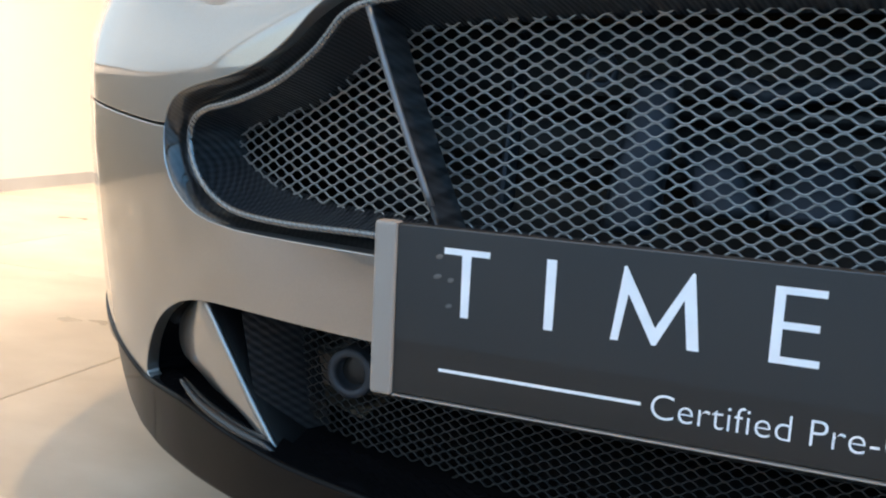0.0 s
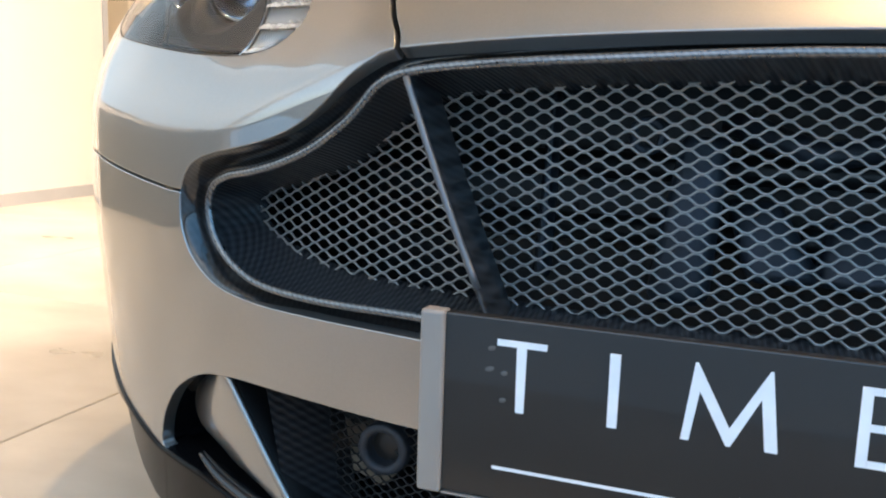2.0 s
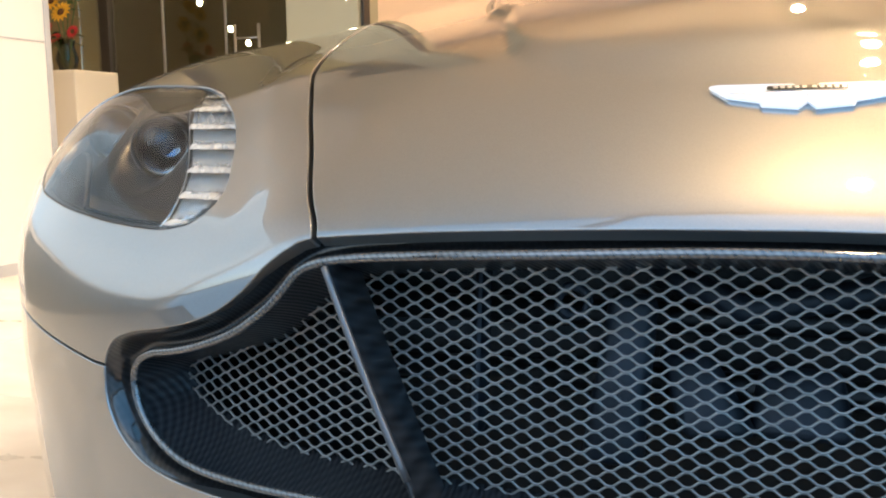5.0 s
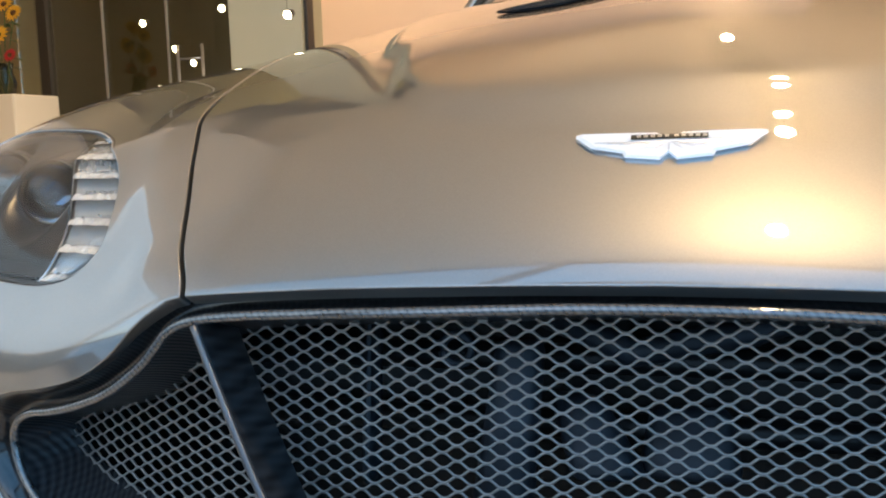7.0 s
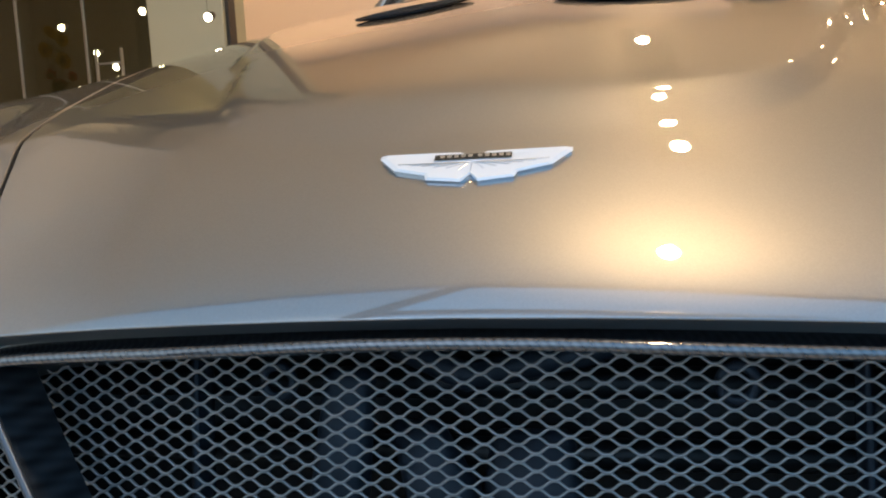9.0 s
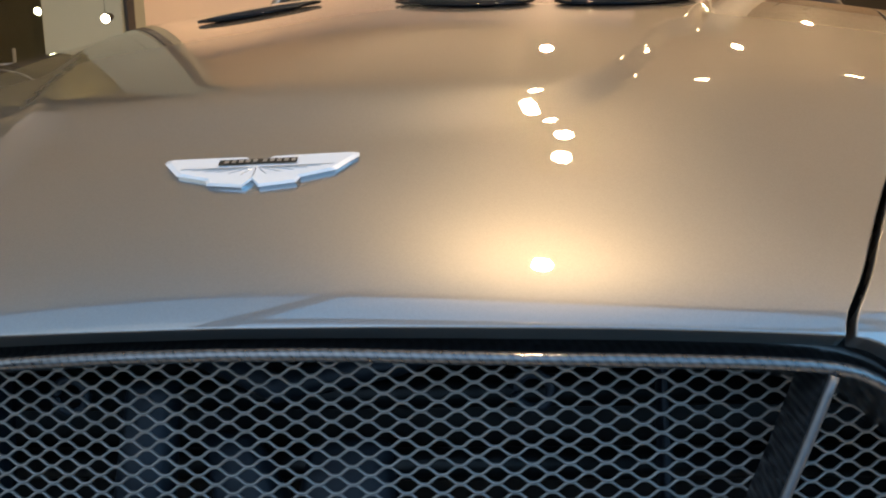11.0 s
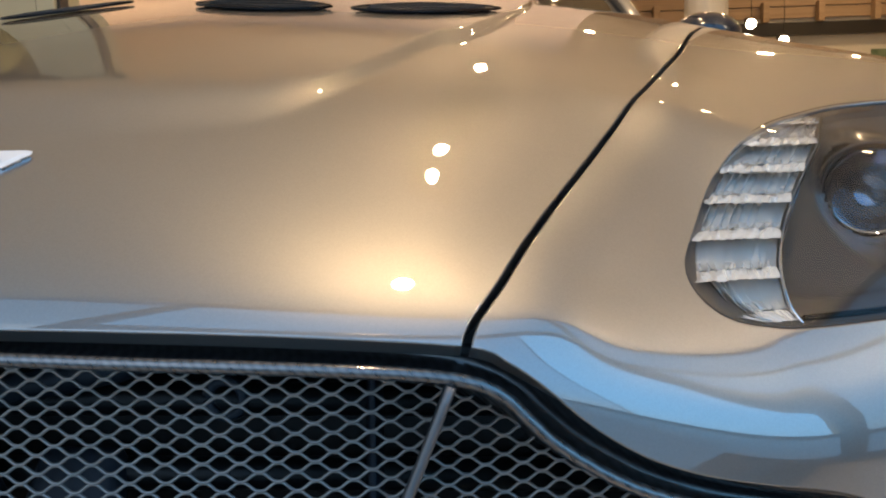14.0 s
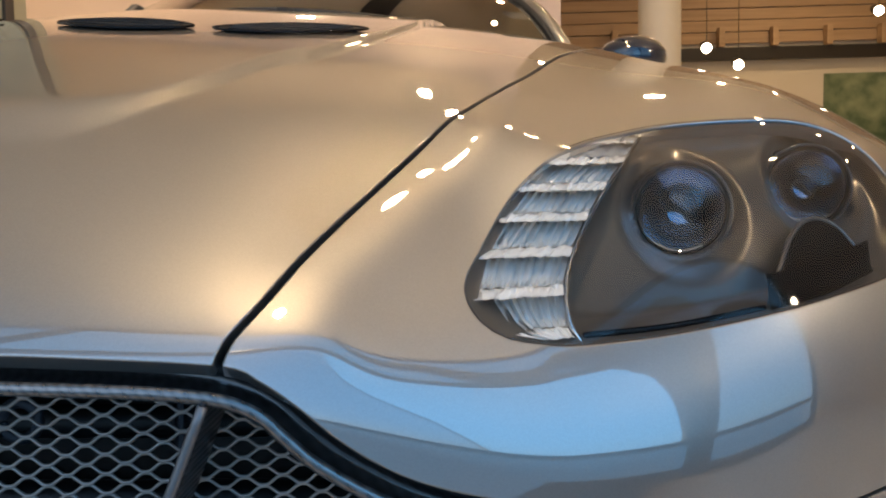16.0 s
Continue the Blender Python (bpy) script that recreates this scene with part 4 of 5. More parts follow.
screen = raw("windscreen", *strip([screen_row(k) for k in np.linspace(0, 1, 14)]), SCREEN, car, "dark-tinted windscreen")
screen.visible_shadow = False
raw("dashboard", *strip([[(x, y, z) for x in np.linspace(-0.6, 0.6, 9)] for y, z in ((1.75, 0.93), (2.1, 0.95), (2.3, 0.90), (2.32, 0.6))]), BLACK, car, "dark dashboard")
roof_rows = []
for k in np.linspace(0, 1, 20):
    y = 2.12 + 1.9 * k
    half = 0.55 - 0.10 * k
    z = 1.262 - 0.06 * (2 * k - 0.3) ** 2 - 0.24 * k**3
    roof_rows.append([(half * a - 0.04, y + 0.20 * a * a * (1 - k), z - 0.05 * a * a) for a in SCR])
raw("roof", *strip(roof_rows), PAINT, car, "silver roof")
for sign in (-1, 1):
    rows = []
    for k in np.linspace(0, 1, 16):
        y = 2.36 + 1.55 * k
        top = roof_rows[min(int(1 + 17 * k), 19)][40 if sign > 0 else 0]
        rows.append([(sign * (0.82 - 0.05 * k), y - 0.25 * (1 - k), roof_section(y)[1] - 0.06), (sign * (abs(top[0]) + 0.10), y - 0.1 * (1 - k), (top[2] + 0.95) / 2 + 0.03), top])
    raw("side_window", *strip(rows), SCREEN, car, "dark side glass")
    rail = [screen_row(k)[40 if sign > 0 else 0] for k in np.linspace(0, 1, 14)]
    part("a_pillar", tube_bm([(x + sign * 0.012, y, z + 0.004) for x, y, z in rail] + [tuple(r[40 if sign > 0 else 0]) for r in roof_rows[1::3]], 0.022, 10, squash=0.7), PAINT, car, "silver windscreen pillar", True)
    part("screen_seal", tube_bm([(x - sign * 0.012, y - 0.012, z + 0.006) for x, y, z in rail], 0.010, 8), RUBBER, car, "black screen seal", True)
part("cowl_panel", tube_bm([(x, screen_base(x) + 0.005, float(top_height(x, screen_base(x))) - 0.012) for x in np.linspace(-0.64, 0.64, 30)], 0.014, 8), RUBBER, car, "black cowl strip", True)
for xa, xb in ((-0.45, 0.08), (0.05, 0.55)):
    pts = []
    for x in np.linspace(xa, xb, 12):
        pts.append((x, screen_base(x) + 0.045, float(top_height(x, screen_base(x))) + 0.022))
    part("wiper", tube_bm(pts, 0.007, 6), RUBBER, car, "black wiper", True)


def mirror(sign):
    bm = bmesh.new()
    bmesh.ops.create_uvsphere(bm, u_segments=32, v_segments=20, radius=1, matrix=Matrix.Translation((sign * 0.805, 2.10, 1.015)) @ Matrix.Rotation(radians(8 * sign), 4, "Z") @ Matrix.Diagonal((0.09, 0.07, 0.055, 1)))
    for vert in bm.verts:
        if vert.co.y > 2.14:
            vert.co.y = 2.14
        if vert.co.z < 0.98:
            vert.co.z = 0.98 - (0.98 - vert.co.z) * 0.3
    ob = part("mirror", bm, MIRROR_PAINT, car, "dark blue-black door mirror", True)
    part("mirror_arm", tube_bm([(sign * 0.74, 2.13, 0.92), (sign * 0.80, 2.12, 0.945), (sign * 0.86, 2.11, 0.96)], 0.018, 8), GLOSS_BLACK, ob, "", True)


MIRROR_PAINT = material("mirror_paint", (0.008, 0.012, 0.022), 0.15, 0.0, 1.0)
mirror(-1), mirror(1)


def wheel(x, y, side):
    hub = new("wheel")
    hub.parent = car
    tagged(hub, "black-tyred alloy wheel")
    m = Matrix.Translation((x, y, 0.335)) @ Matrix.Rotation(radians(90 * side), 4, "Y")
    part("tyre", lathe_bm([(0.25, -0.12), (0.31, -0.125), (0.332, -0.10), (0.335, -0.06), (0.335, 0.06), (0.332, 0.10), (0.31, 0.125), (0.25, 0.12)], m, 56), RUBBER, hub, "black tyre", True)
    part("rim", lathe_bm([(0.25, -0.12), (0.235, -0.10), (0.23, 0.07), (0.245, 0.11), (0.25, 0.12)], m, 48), SATIN, hub, "alloy rim", True)
    part("brake_disc", lathe_bm([(0.0, -0.02), (0.18, -0.02), (0.18, 0.01), (0.0, 0.01)], m, 40), DARK_STEEL, hub)
    for k in range(7):
        a = 2 * math.pi * k / 7
        bm = tube_bm([m @ Vector((0.04 * math.cos(a), 0.04 * math.sin(a), 0.085)), m @ Vector((0.14 * math.cos(a), 0.14 * math.sin(a), 0.10)), m @ Vector((0.238 * math.cos(a), 0.238 * math.sin(a), 0.095))], [0.022, 0.017, 0.024], 8)
        part("spoke", bm, SATIN, hub, "", True)


for wy in (0.90, 3.50):
    wheel(-0.79, wy, -1), wheel(0.79, wy, 1)

# bonnet vents
def vent(xa, xb, ya, yb):
    """A lens-shaped bonnet vent: a black pan, dark cross bars and a rolled edge."""
    ob = new("bonnet_vent")
    ob.parent = car
    tagged(ob, "dark lens-shaped bonnet vent")
    n = 28
    rows = {}
    for k in np.linspace(0, 1, n):
        x = xa + (xb - xa) * k
        bowy = math.sin(math.pi * k) ** 0.6
        y0 = ya + (yb - ya) * k
        for f in (-0.5, -0.42, -0.3, 0.0, 0.3, 0.42, 0.5):
            rows.setdefault(f, []).append(on_bonnet(x, y0 + f * 0.075 * bowy, 0.003))
    raw("recess", *strip([rows[f] for f in (-0.5, -0.42, -0.3, 0.0, 0.3, 0.42, 0.5)]), VENT_BLACK, ob, "dark brown-black recess")
    part("surround", tube_bm(rows[-0.5] + rows[0.5][::-1], 0.0014, 6, True), GLOSS_BLACK, ob, "thin black rolled edge", True)
    for f in (-0.3, 0.0, 0.3):
        part("bar", tube_bm([p + Vector((0, 0, 0.001)) for p in rows[f][3:-3]], 0.0009, 6), DARK_STEEL, ob, "thin dark metal bar", True)


VENT_BLACK = varied(material("vent_black", rough=0.6, spec=0.1), (0.015, 0.013, 0.011), (0.03, 0.026, 0.022), 30)
for xa, xb, ya, yb in ((-0.20, -0.08, 0.545, 0.59), (0.015, 0.15, 0.515, 0.505), (0.170, 0.308, 0.50, 0.56)):
    vent(xa, xb, ya, yb)

# ---- showroom ----
FLOOR = varied(material("floor_stone", rough=0.3), (0.44, 0.39, 0.32), (0.66, 0.61, 0.53), 2.6, 12, 0.05, 40, (0.20, 0.45), (1, 1.7, 1))
GROUT = varied(material("floor_joint", rough=0.8), (0.20, 0.17, 0.14), (0.26, 0.23, 0.19), 12)
PLASTER = varied(material("white_plaster", rough=0.7), (0.78, 0.74, 0.69), (0.82, 0.785, 0.74), 0.8, bump=0.08, bump_scale=120)
PINK = varied(material("rose_plaster", rough=0.7), (0.74, 0.60, 0.54), (0.78, 0.64, 0.58), 0.9, bump=0.08, bump_scale=120)
CREAM = varied(material("cream_paint", rough=0.5), (0.72, 0.66, 0.55), (0.76, 0.70, 0.59), 1.2, bump=0.05, bump_scale=90)
CEIL = varied(material("ceiling_plaster", rough=0.8), (0.78, 0.67, 0.53), (0.82, 0.71, 0.57), 0.7)
WOOD = varied(material("pale_wood", rough=0.5), (0.40, 0.27, 0.16), (0.52, 0.36, 0.22), 6, bump=0.1, bump_scale=50, stretch=(0.15, 1, 4))
ALU = material("dark_aluminium", (0.05, 0.045, 0.04), 0.4, 0.6)
GREY_EDGE = varied(material("grey_trim", rough=0.5), (0.42, 0.43, 0.45), (0.5, 0.51, 0.53), 3)
BULB = glow("lamp_face", (1.0, 0.86, 0.62), 40)

ROOM_X0, ROOM_X1, ROOM_Y0, ROOM_Y1, ROOM_H = -8.0, 9.0, -0.85, 16.0, 4.6
GLASS_X = 5.0


def structure(name, bm, mat, label=""):
    return tagged(part(name, bm, mat), label, kind="structure")


structure("floor", box_bm(ROOM_X0, ROOM_X1, ROOM_Y0, ROOM_Y1, -0.15, -0.006), GROUT, "pale polished stone floor")
structure("ceiling", box_bm(ROOM_X0, ROOM_X1, ROOM_Y0, ROOM_Y1, ROOM_H, ROOM_H + 0.2), CEIL, "warm white ceiling")
structure("wall_left", box_bm(ROOM_X0 - 0.2, ROOM_X0, ROOM_Y0, ROOM_Y1, -0.15, ROOM_H + 0.2), PLASTER)
structure("wall_right", box_bm(ROOM_X1, ROOM_X1 + 0.2, ROOM_Y0 - 0.2, ROOM_Y1, -0.15, ROOM_H + 0.2), CREAM)
structure("wall_front_right", box_bm(GLASS_X, ROOM_X1, ROOM_Y0 - 0.2, ROOM_Y0, -0.15, ROOM_H + 0.2), CREAM)
structure("wall_back", box_bm(ROOM_X0 - 0.2, ROOM_X1 + 0.2, ROOM_Y1, ROOM_Y1 + 0.2, -0.15, ROOM_H + 0.2), CREAM)
structure("wall_partition", box_bm(-3.85, -3.62, 2.0, 3.55, 0.0, ROOM_H), PLASTER, "white partition wall with a grey end")
structure("trim_partition_end", box_bm(-3.86, -3.615, 3.553, 3.59, 0.0, ROOM_H), GREY_EDGE)
structure("baseboard", box_bm(-3.617, -3.605, 2.0, 3.55, 0.0, 0.06), GREY_EDGE, "grey skirting")
for z in (1.20, 2.40, 3.60):
    structure("trim_wall_joint", box_bm(-3.6185, -3.617, 2.0, 3.55, z, z + 0.006), GREY_EDGE)
GLZ = 5.0
structure("wall_rose", box_bm(-4.6, 1.1, 8.28, 8.45, 0.0, ROOM_H), PINK, "rose-coloured plaster wall")
structure("pillar_left", box_bm(-2.94, -2.425, GLZ - 0.03, GLZ + 0.3, 0.0, ROOM_H, 0.01), varied(material("olive_cream", rough=0.6), (0.42, 0.41, 0.30), (0.47, 0.455, 0.34), 1.5, bump=0.05, bump_scale=90), "pale olive pillar")
structure("trim_joint", box_bm(-2.422, -2.402, GLZ, GLZ + 0.1, 0.0, ROOM_H), ALU)
structure("wall_front_left", box_bm(ROOM_X0, -3.5, ROOM_Y0 - 0.2, ROOM_Y0, -0.15, ROOM_H + 0.2), PLASTER)
structure("ground", box_bm(-300, 300, -600, ROOM_Y0 - 0.25, -0.2, -0.16), varied(material("street", rough=0.8), (0.10, 0.10, 0.10), (0.15, 0.15, 0.145), 0.3), "grey street outside the window")
# shop window
win = tagged(new("window_1"), "tall shop window with dark mullions", kind="structure")
for k, w in ((-0.785, 0.035), (2.23, 0.07), (4.97, 0.03)):
    part("mullion", box_bm(k - w, k + w, ROOM_Y0 - 0.06, ROOM_Y0 + 0.02, 0.0, ROOM_H, 0.004), ALU, win)
for z in (0.0, 0.54, 2.57, ROOM_H - 0.08):
    part("transom", box_bm(-3.5 if z < 2 else -0.75, GLASS_X, ROOM_Y0 - 0.055, ROOM_Y0 + 0.015, z, z + (0.08 if abs(z - 2.57) > 0.1 else 0.06), 0.004), ALU, win)
win = tagged(new("window_2"), "side window over a grey low wall", kind="structure")
part("sill", box_bm(-3.70, -3.60, -0.79, 1.94, 0.6, 0.66, 0.004), PLASTER, win)
part("head", box_bm(-3.70, -3.60, -0.79, 1.94, 2.79, 2.85, 0.004), PLASTER, win)
structure("wall_bulkhead_left", box_bm(-3.85, -3.71, ROOM_Y0, 1.998, 2.78, ROOM_H), PLASTER)
structure("wall_low", box_bm(-3.85, -3.62, ROOM_Y0, 1.998, 0.0, 0.6), varied(material("low_wall", rough=0.6), (0.16, 0.165, 0.155), (0.22, 0.225, 0.21), 2), "grey low wall")
# glass partition with door
door = tagged(new("door_1"), "glass double door with steel pull handles", kind="structure")
for xa, xb in ((-4.6, -3.905), (-3.895, -3.415), (-3.405, -2.945)):
    pane = part("pane", box_bm(xa, xb, GLZ, GLZ + 0.012, 0.02, ROOM_H - 0.02), GLASS, door, "brown-lit clear glass")
    pane.visible_shadow = False
part("door_frame", box_bm(-4.40, -4.33, GLZ - 0.03, GLZ + 0.05, 0.0, ROOM_H), ALU, door)
for x in (-3.90, -3.41):
    part("glass_joint", box_bm(x - 0.005, x + 0.005, GLZ - 0.004, GLZ + 0.016, 0.02, ROOM_H), SATIN, door)
for x in (-3.31, -3.13):
    part("pull_handle", tube_bm([(x, GLZ - 0.05, 0.75), (x, GLZ - 0.05, 1.42)], 0.010, 10), SATIN, door, "steel pull handle", True)
for z in (0.85, 1.33):
    part("handle_bolt", tube_bm([(-3.31, GLZ - 0.05, z), (-3.13, GLZ - 0.05, z)], 0.006, 8), SATIN, door, "", True)
BROWN = varied(material("brown_wall", rough=0.7), (0.15, 0.12, 0.055), (0.19, 0.155, 0.08), 1)
structure("wall_fascia", box_bm(-4.38, -4.22, 3.62, 8.27, 2.35, ROOM_H), varied(material("olive_panel", rough=0.5), (0.10, 0.095, 0.055), (0.14, 0.13, 0.08), 1.2), "olive-brown fascia over the glass")
structure("wall_screen", box_bm(-8.0, -4.6, GLZ, GLZ + 0.2, 0.0, ROOM_H), BROWN, "brown panel")
structure("wall_glass_back", box_bm(-8.0, -2.5, 8.5, 8.7, 0.0, ROOM_H), BROWN, "brown wall behind the glass")
# round column
tagged(part("column", lathe_bm([(0.212, 0.0), (0.212, ROOM_H)], Matrix.Translation((2.166, 9.2, 0)), 48), CREAM, None, "", True), "round cream column", kind="structure")
# right-hand back: boards, black track and picture
for k in range(9):
    structure("trim_board", box_bm(1.6, ROOM_X1, 15.93 - 0.02 * (k % 2), 15.998, 2.80 + k * 0.20, 2.985 + k * 0.20, 0.006), WOOD, "pale timber board")
structure("trim_track", box_bm(1.2, ROOM_X1, 15.8, 15.9, 2.50, 2.72, 0.005), ALU, "black track")
for x in np.arange(2.6, 9.0, 0.9):
    structure("trim_bracket", box_bm(x - 0.05, x + 0.05, 15.7, 15.9, 2.72, 3.05, 0.006), WOOD)
picture = tagged(new("picture"), "large green picture on the cream back wall", "picture")
part("canvas", box_bm(6.2, 8.9, 15.95, 15.99, 0.6, 2.25, 0.004), varied(material("green_print", rough=0.5), (0.05, 0.10, 0.05), (0.30, 0.36, 0.22), 3), picture)


def spot(x, y, z, top, size=1.0, rise=None):
    ob = tagged(new("spot_lamp"), "small bright spotlight hung on a thin stem", "lamp", "spot lamps")
    ob.location = (x, y, z)
    turn = Matrix.Rotation(radians(-72), 4, "X") @ Matrix.Diagonal((size, size, size, 1))
    part("can", lathe_bm([(0.0, 0.12), (0.04, 0.12), (0.05, 0.0), (0.046, 0.0), (0.04, 0.03), (0, 0.03)], turn, 24), ALU, ob, "black can", True)
    part("face", lathe_bm([(0.047, 0.004), (0.035, -0.012), (0, -0.02)], turn, 20), BULB, ob, "bright lamp face", True)
    part("stem", tube_bm([(0, 0, 0.05 * size), (0, 0, top - z + 0.01)], 0.006 if size > 0.8 else 0.0015, 6), ALU, ob, "", True)
    return ob


for x, y, z in ((3.70, 13.8, 2.47), (4.20, 13.9, 2.22), (6.3, 14.0, 2.98)):
    spot(x, y, z, ROOM_H, 1.6)
for x, y, z in ((-4.25, 6.0, 1.74), (-4.10, 6.2, 1.55), (-4.0, 6.3, 1.44), (-3.33, 5.6, 1.74), (-2.42, 4.75, 1.53)):
    spot(x, y, z, ROOM_H, 0.55)

# added spotlights, not part of the room, turned up to brighten the ceiling
def ceiling_washer(x, y, z, target, watts, wall):
    ob = spot(x, y, z, z, 1.2)
    for child in ob.children:
        if child.name.startswith("stem"):
            child.data = tube_bm_mesh([(0, 0, 0), wall], 0.012)
        child.rotation_euler = (radians(150), 0, 0) if not child.name.startswith("stem") else (0, 0, 0)
    tagged(ob, "added black wall-mounted spotlight that brightens the ceiling", "lamp")
    data = bpy.data.lights.new("ceiling_washer", "SPOT")
    data.energy, data.color, data.spot_size, data.spot_blend, data.shadow_soft_size = watts, (1.0, 0.80, 0.58), radians(150), 1.0, 0.08
    lamp = new("ceiling_washer", data)
    lamp.matrix_world = look((x, y, z + 0.12), target)


def tube_bm_mesh(points, radius):
    me = bpy.data.meshes.new("stem")
    bm = tube_bm(points, radius, 6)
    bm.to_mesh(me)
    bm.free()
    me.materials.append(ALU)
    return me


for x, y, z, target, watts, wall in ((-1.2, 8.08, 2.9, (-0.2, 4.0, 4.6), 60, (0, 0.22, 0)), (4.94, -0.65, 2.9, (1.0, 0.8, 4.6), 380, (0.02, -0.16, 0))):
    ceiling_washer(x, y, z, target, watts, wall)

# light trough above the bonnet
TROUGH = tagged(new("light_trough"), "grey recessed lighting trough with square lamps in the ceiling", "ceiling light")
TROUGH.location = (0.44, 4.6, ROOM_H)
TROUGH.rotation_euler = (0, 0, radians(3.2))
GREY_TR = varied(material("trough_grey", rough=0.6), (0.030, 0.027, 0.023), (0.045, 0.040, 0.035), 4)
part("pan", box_bm(-0.21, 0.21, -3.0, 2.95, -0.04, 0.0, 0.004), GREY_TR, TROUGH, "grey pan")


def downlight(x, y, watts, size=0.2):
    d = bpy.data.lights.new("downlight_lamp", "AREA")
    d.shape, d.size, d.size_y, d.energy, d.color = "ELLIPSE", size * 0.6, size * 1.3, watts, WARM
    lamp = new("downlight_lamp", d)
    lamp.location = (x, y, ROOM_H - 0.06)
    size *= 0.6
    ob = tagged(new("downlight"), "round bright ceiling downlight", "ceiling light", "downlights")
    ob.location = (x, y, ROOM_H)
    part("ring", lathe_bm([(size * 0.7, 0.0), (size * 0.7, -0.03), (size * 0.6, -0.055), (size * 0.55, -0.05), (size * 0.55, 0.0)], Matrix.Identity(4), 28), CHROME, ob, "", True)


for x, y, watts in ((0.28, 7.0, 24), (0.58, 2.46, 11), (0.58, 1.93, 11), (0.48, 0.0, 58), (1.6, 5.5, 5), (2.2, 8.0, 9), (4.5, 7.0, 12), (1.5, 10.5, 20), (5.6, 5.2, 12), (3.0, 3.6, 4), (3.0, 6.5, 10), (-3.4, 6.6, 75), (3.6, 11.0, 45), (6.4, 8.0, 26), (5.5, 13.5, 50), (-5.5, 2.0, 30)):
    downlight(x, y, watts)

# flowers on a pedestal beyond the partition
pedestal = tagged(part("pedestal", box_bm(-4.32, -3.90, 4.1, 4.5, 0.0, 1.10, 0.01), CREAM), "plain cream square pedestal beside the glass door", "pedestal")
vase = tagged(new("flower_vase"), "glass vase of yellow and red flowers on a cream pedestal", "flowers")
vase.location = (-4.12, 4.3, 1.10)
part("vase", lathe_bm([(0.0, 0.0), (0.05, 0.0), (0.07, 0.08), (0.045, 0.16), (0.055, 0.20), (0.05, 0.20), (0.04, 0.16), (0, 0.15)], Matrix.Identity(4), 28), clear("vase_glass", (0.55, 0.65, 0.50), 0.02, 1.5, 0.02), vase, "greenish clear glass vase", True)
LEAF = varied(material("leaf", rough=0.5), (0.03, 0.07, 0.02), (0.06, 0.12, 0.03), 20)
PETALS = {"yellow": material("yellow_petal", (0.75, 0.42, 0.03), 0.6), "red": material("red_petal", (0.50, 0.02, 0.03), 0.6)}
HEART = material("flower_heart", (0.10, 0.04, 0.01), 0.8)
rnd = random.Random(5)
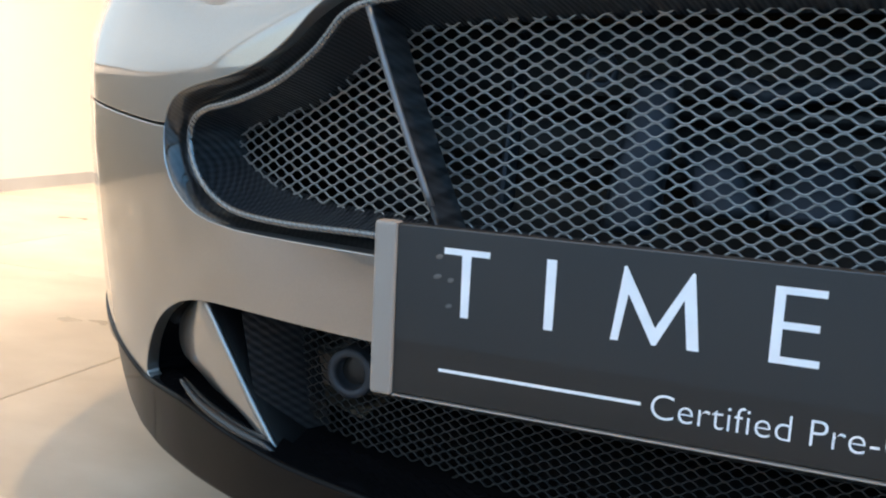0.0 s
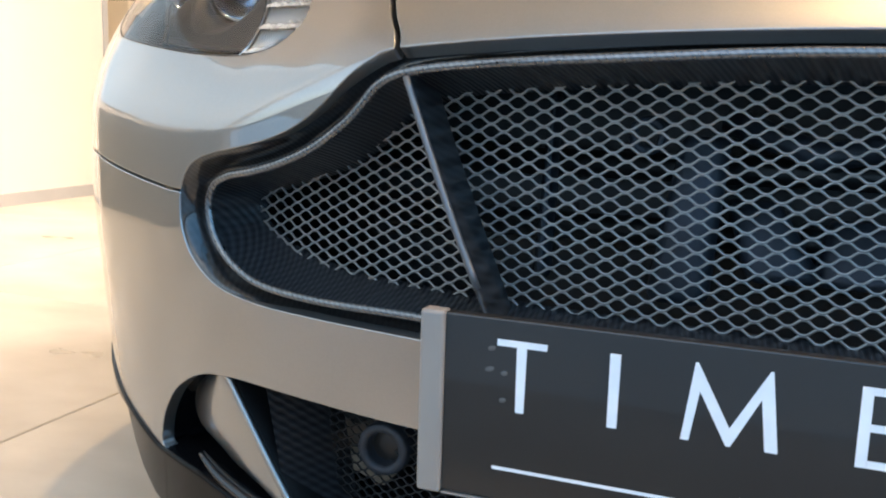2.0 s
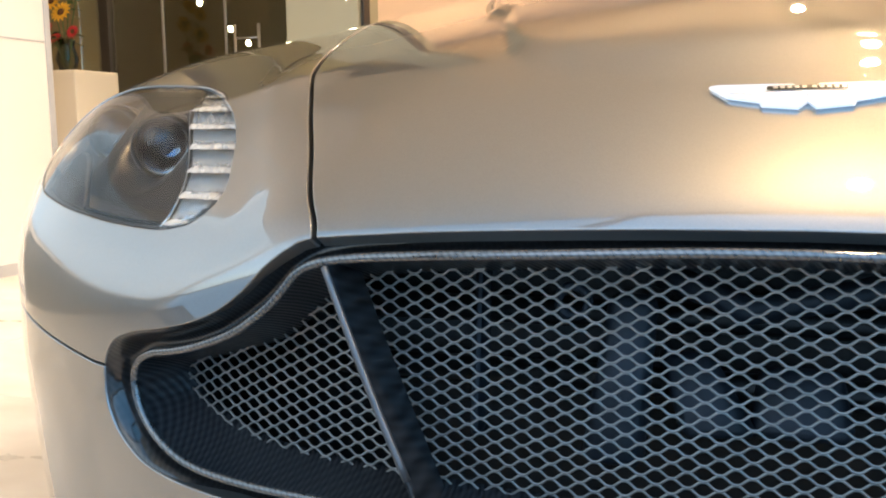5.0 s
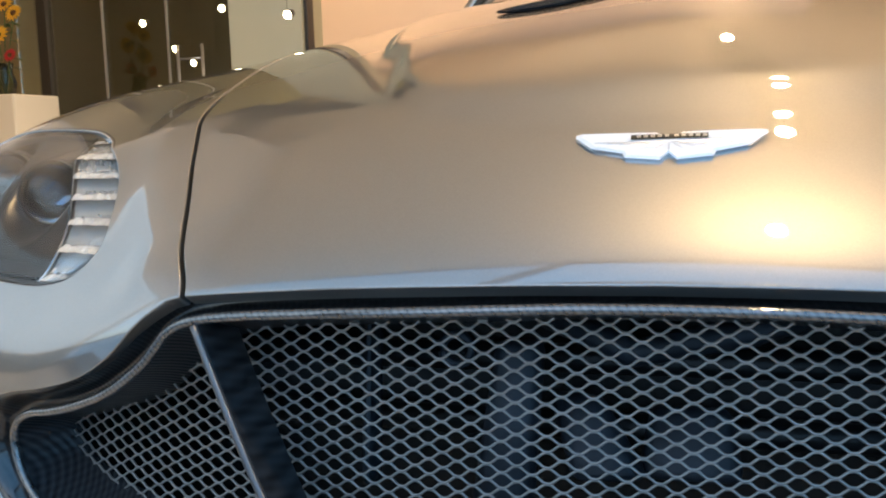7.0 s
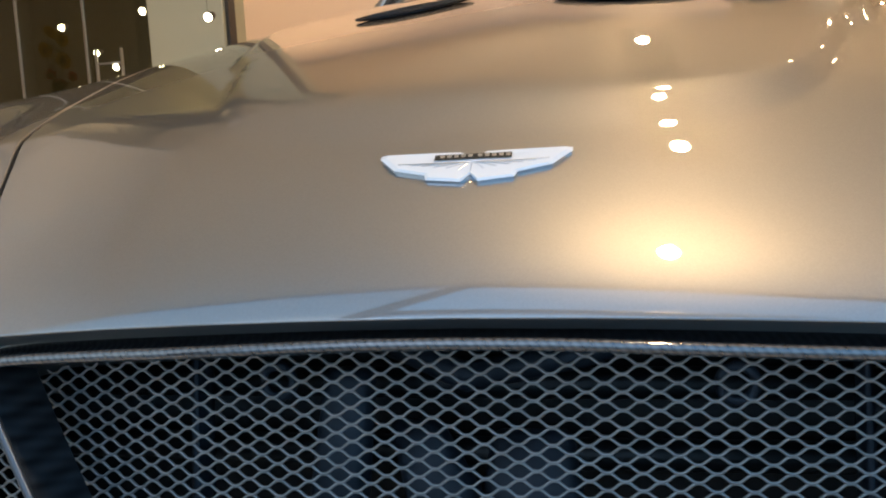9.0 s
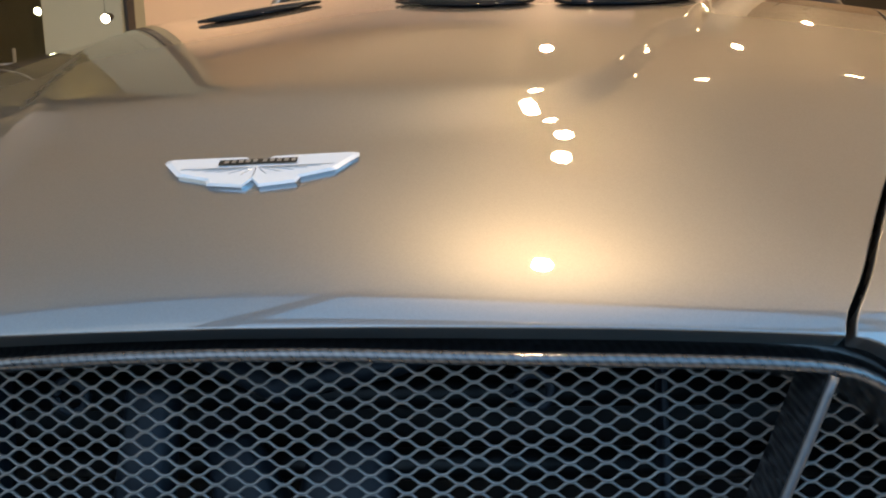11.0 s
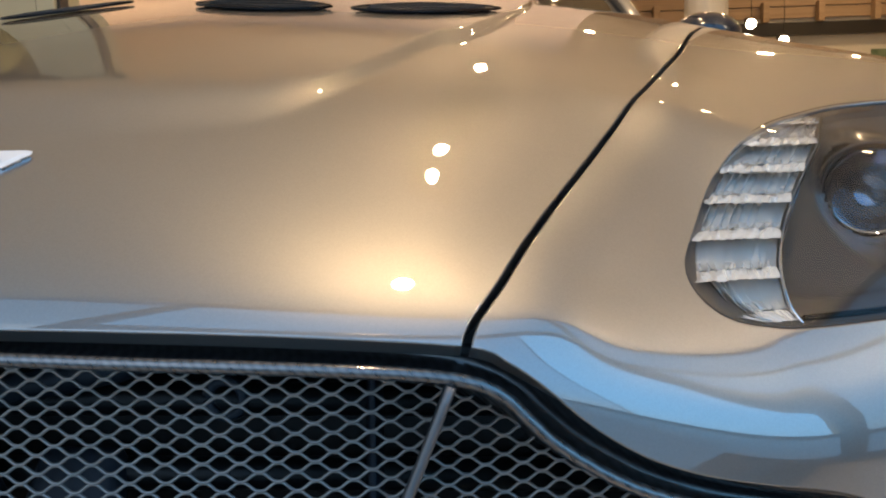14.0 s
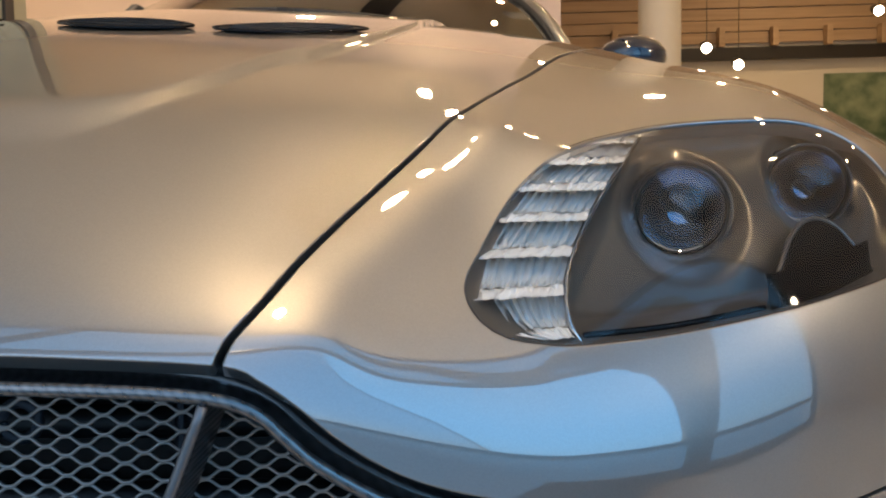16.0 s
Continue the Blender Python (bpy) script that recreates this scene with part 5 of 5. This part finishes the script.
for k, (dx, dy, dz, tone, r) in enumerate(((0.02, -0.05, 0.36, "yellow", 0.075), (-0.09, 0.0, 0.44, "yellow", 0.07), (0.08, 0.03, 0.50, "yellow", 0.06), (-0.03, -0.07, 0.20, "red", 0.05), (-0.10, -0.05, 0.27, "red", 0.05), (0.09, -0.04, 0.24, "red", 0.045), (0.0, 0.05, 0.56, "yellow", 0.06))):
    stem = part("stem", tube_bm([(0, 0, 0.01), (dx * 0.5, dy * 0.5, dz * 0.6), (dx, dy, dz)], 0.004, 6), LEAF, vase, "", True)
    m = Matrix.Translation((dx, dy, dz)) @ Matrix.Rotation(radians(60 + rnd.uniform(-15, 15)), 4, "X") @ Matrix.Rotation(rnd.uniform(0, 1), 4, "Z")
    bm = bmesh.new()
    for ring, n in ((1.0, 14), (0.8, 12)):
        for i in range(n):
            a = 2 * math.pi * (i + 0.5 * (ring < 1)) / n
            c, sn = math.cos(a), math.sin(a)
            tip, w = r * ring, r * 0.16
            bm.faces.new([bm.verts.new(m @ Vector(p)) for p in ((c * r * 0.3 - sn * w, sn * r * 0.3 + c * w, 0.006), (c * r * 0.3 + sn * w, sn * r * 0.3 - c * w, 0.006), (c * tip * 0.8 + sn * w * 0.8, sn * tip * 0.8 - c * w * 0.8, 0.012), (c * tip, sn * tip, 0.004), (c * tip * 0.8 - sn * w * 0.8, sn * tip * 0.8 + c * w * 0.8, 0.012))])
    part("bloom", bm, PETALS[tone], stem, tone + " petals")
    part("heart", lathe_bm([(r * 0.36, 0.004), (r * 0.25, 0.016), (0, 0.02)], m, 14), HEART, stem, "", True)
for k in range(16):
    a, h = rnd.uniform(0, 6.28), rnd.uniform(0.15, 0.45)
    c, sn = math.cos(a), math.sin(a)
    ln = rnd.uniform(0.07, 0.13)
    bm = bmesh.new()
    pts = [(c * t * ln + (-sn) * wd * 0.02 + c * 0.02, sn * t * ln + c * wd * 0.02 + sn * 0.02, h + 0.05 * t - 0.06 * t * t) for t, wd in ((0, 0), (0.4, 1), (0.75, 0.8), (1, 0), (0.75, -0.8), (0.4, -1))]
    bm.faces.new([bm.verts.new(p) for p in pts])
    part("leaf", bm, LEAF, vase)

# floor slabs
slab_me = None
SLAB = 1.2
rows_x, rows_y = int((ROOM_X1 - ROOM_X0) / SLAB), int((ROOM_Y1 - ROOM_Y0) / SLAB)
floor_ob = bpy.data.objects["floor"]
for i in range(-6, 9):
    for j in range(-3, 14):
        x, y = -1.275 + SLAB * i, 0.25 + SLAB * j
        if x < ROOM_X0 - 1.1 or x > ROOM_X1 or y > ROOM_Y1 or y < -1.0:
            continue
        if slab_me is None:
            first = part("slab", box_bm(0.002, SLAB - 0.002, 0.002, SLAB - 0.002, -0.02, 0.0, 0.002, 1), FLOOR, floor_ob)
            slab_me, ob = first.data, first
        else:
            ob = new("slab", slab_me)
            ob.parent = floor_ob
        ob.location = (x, y, 0)
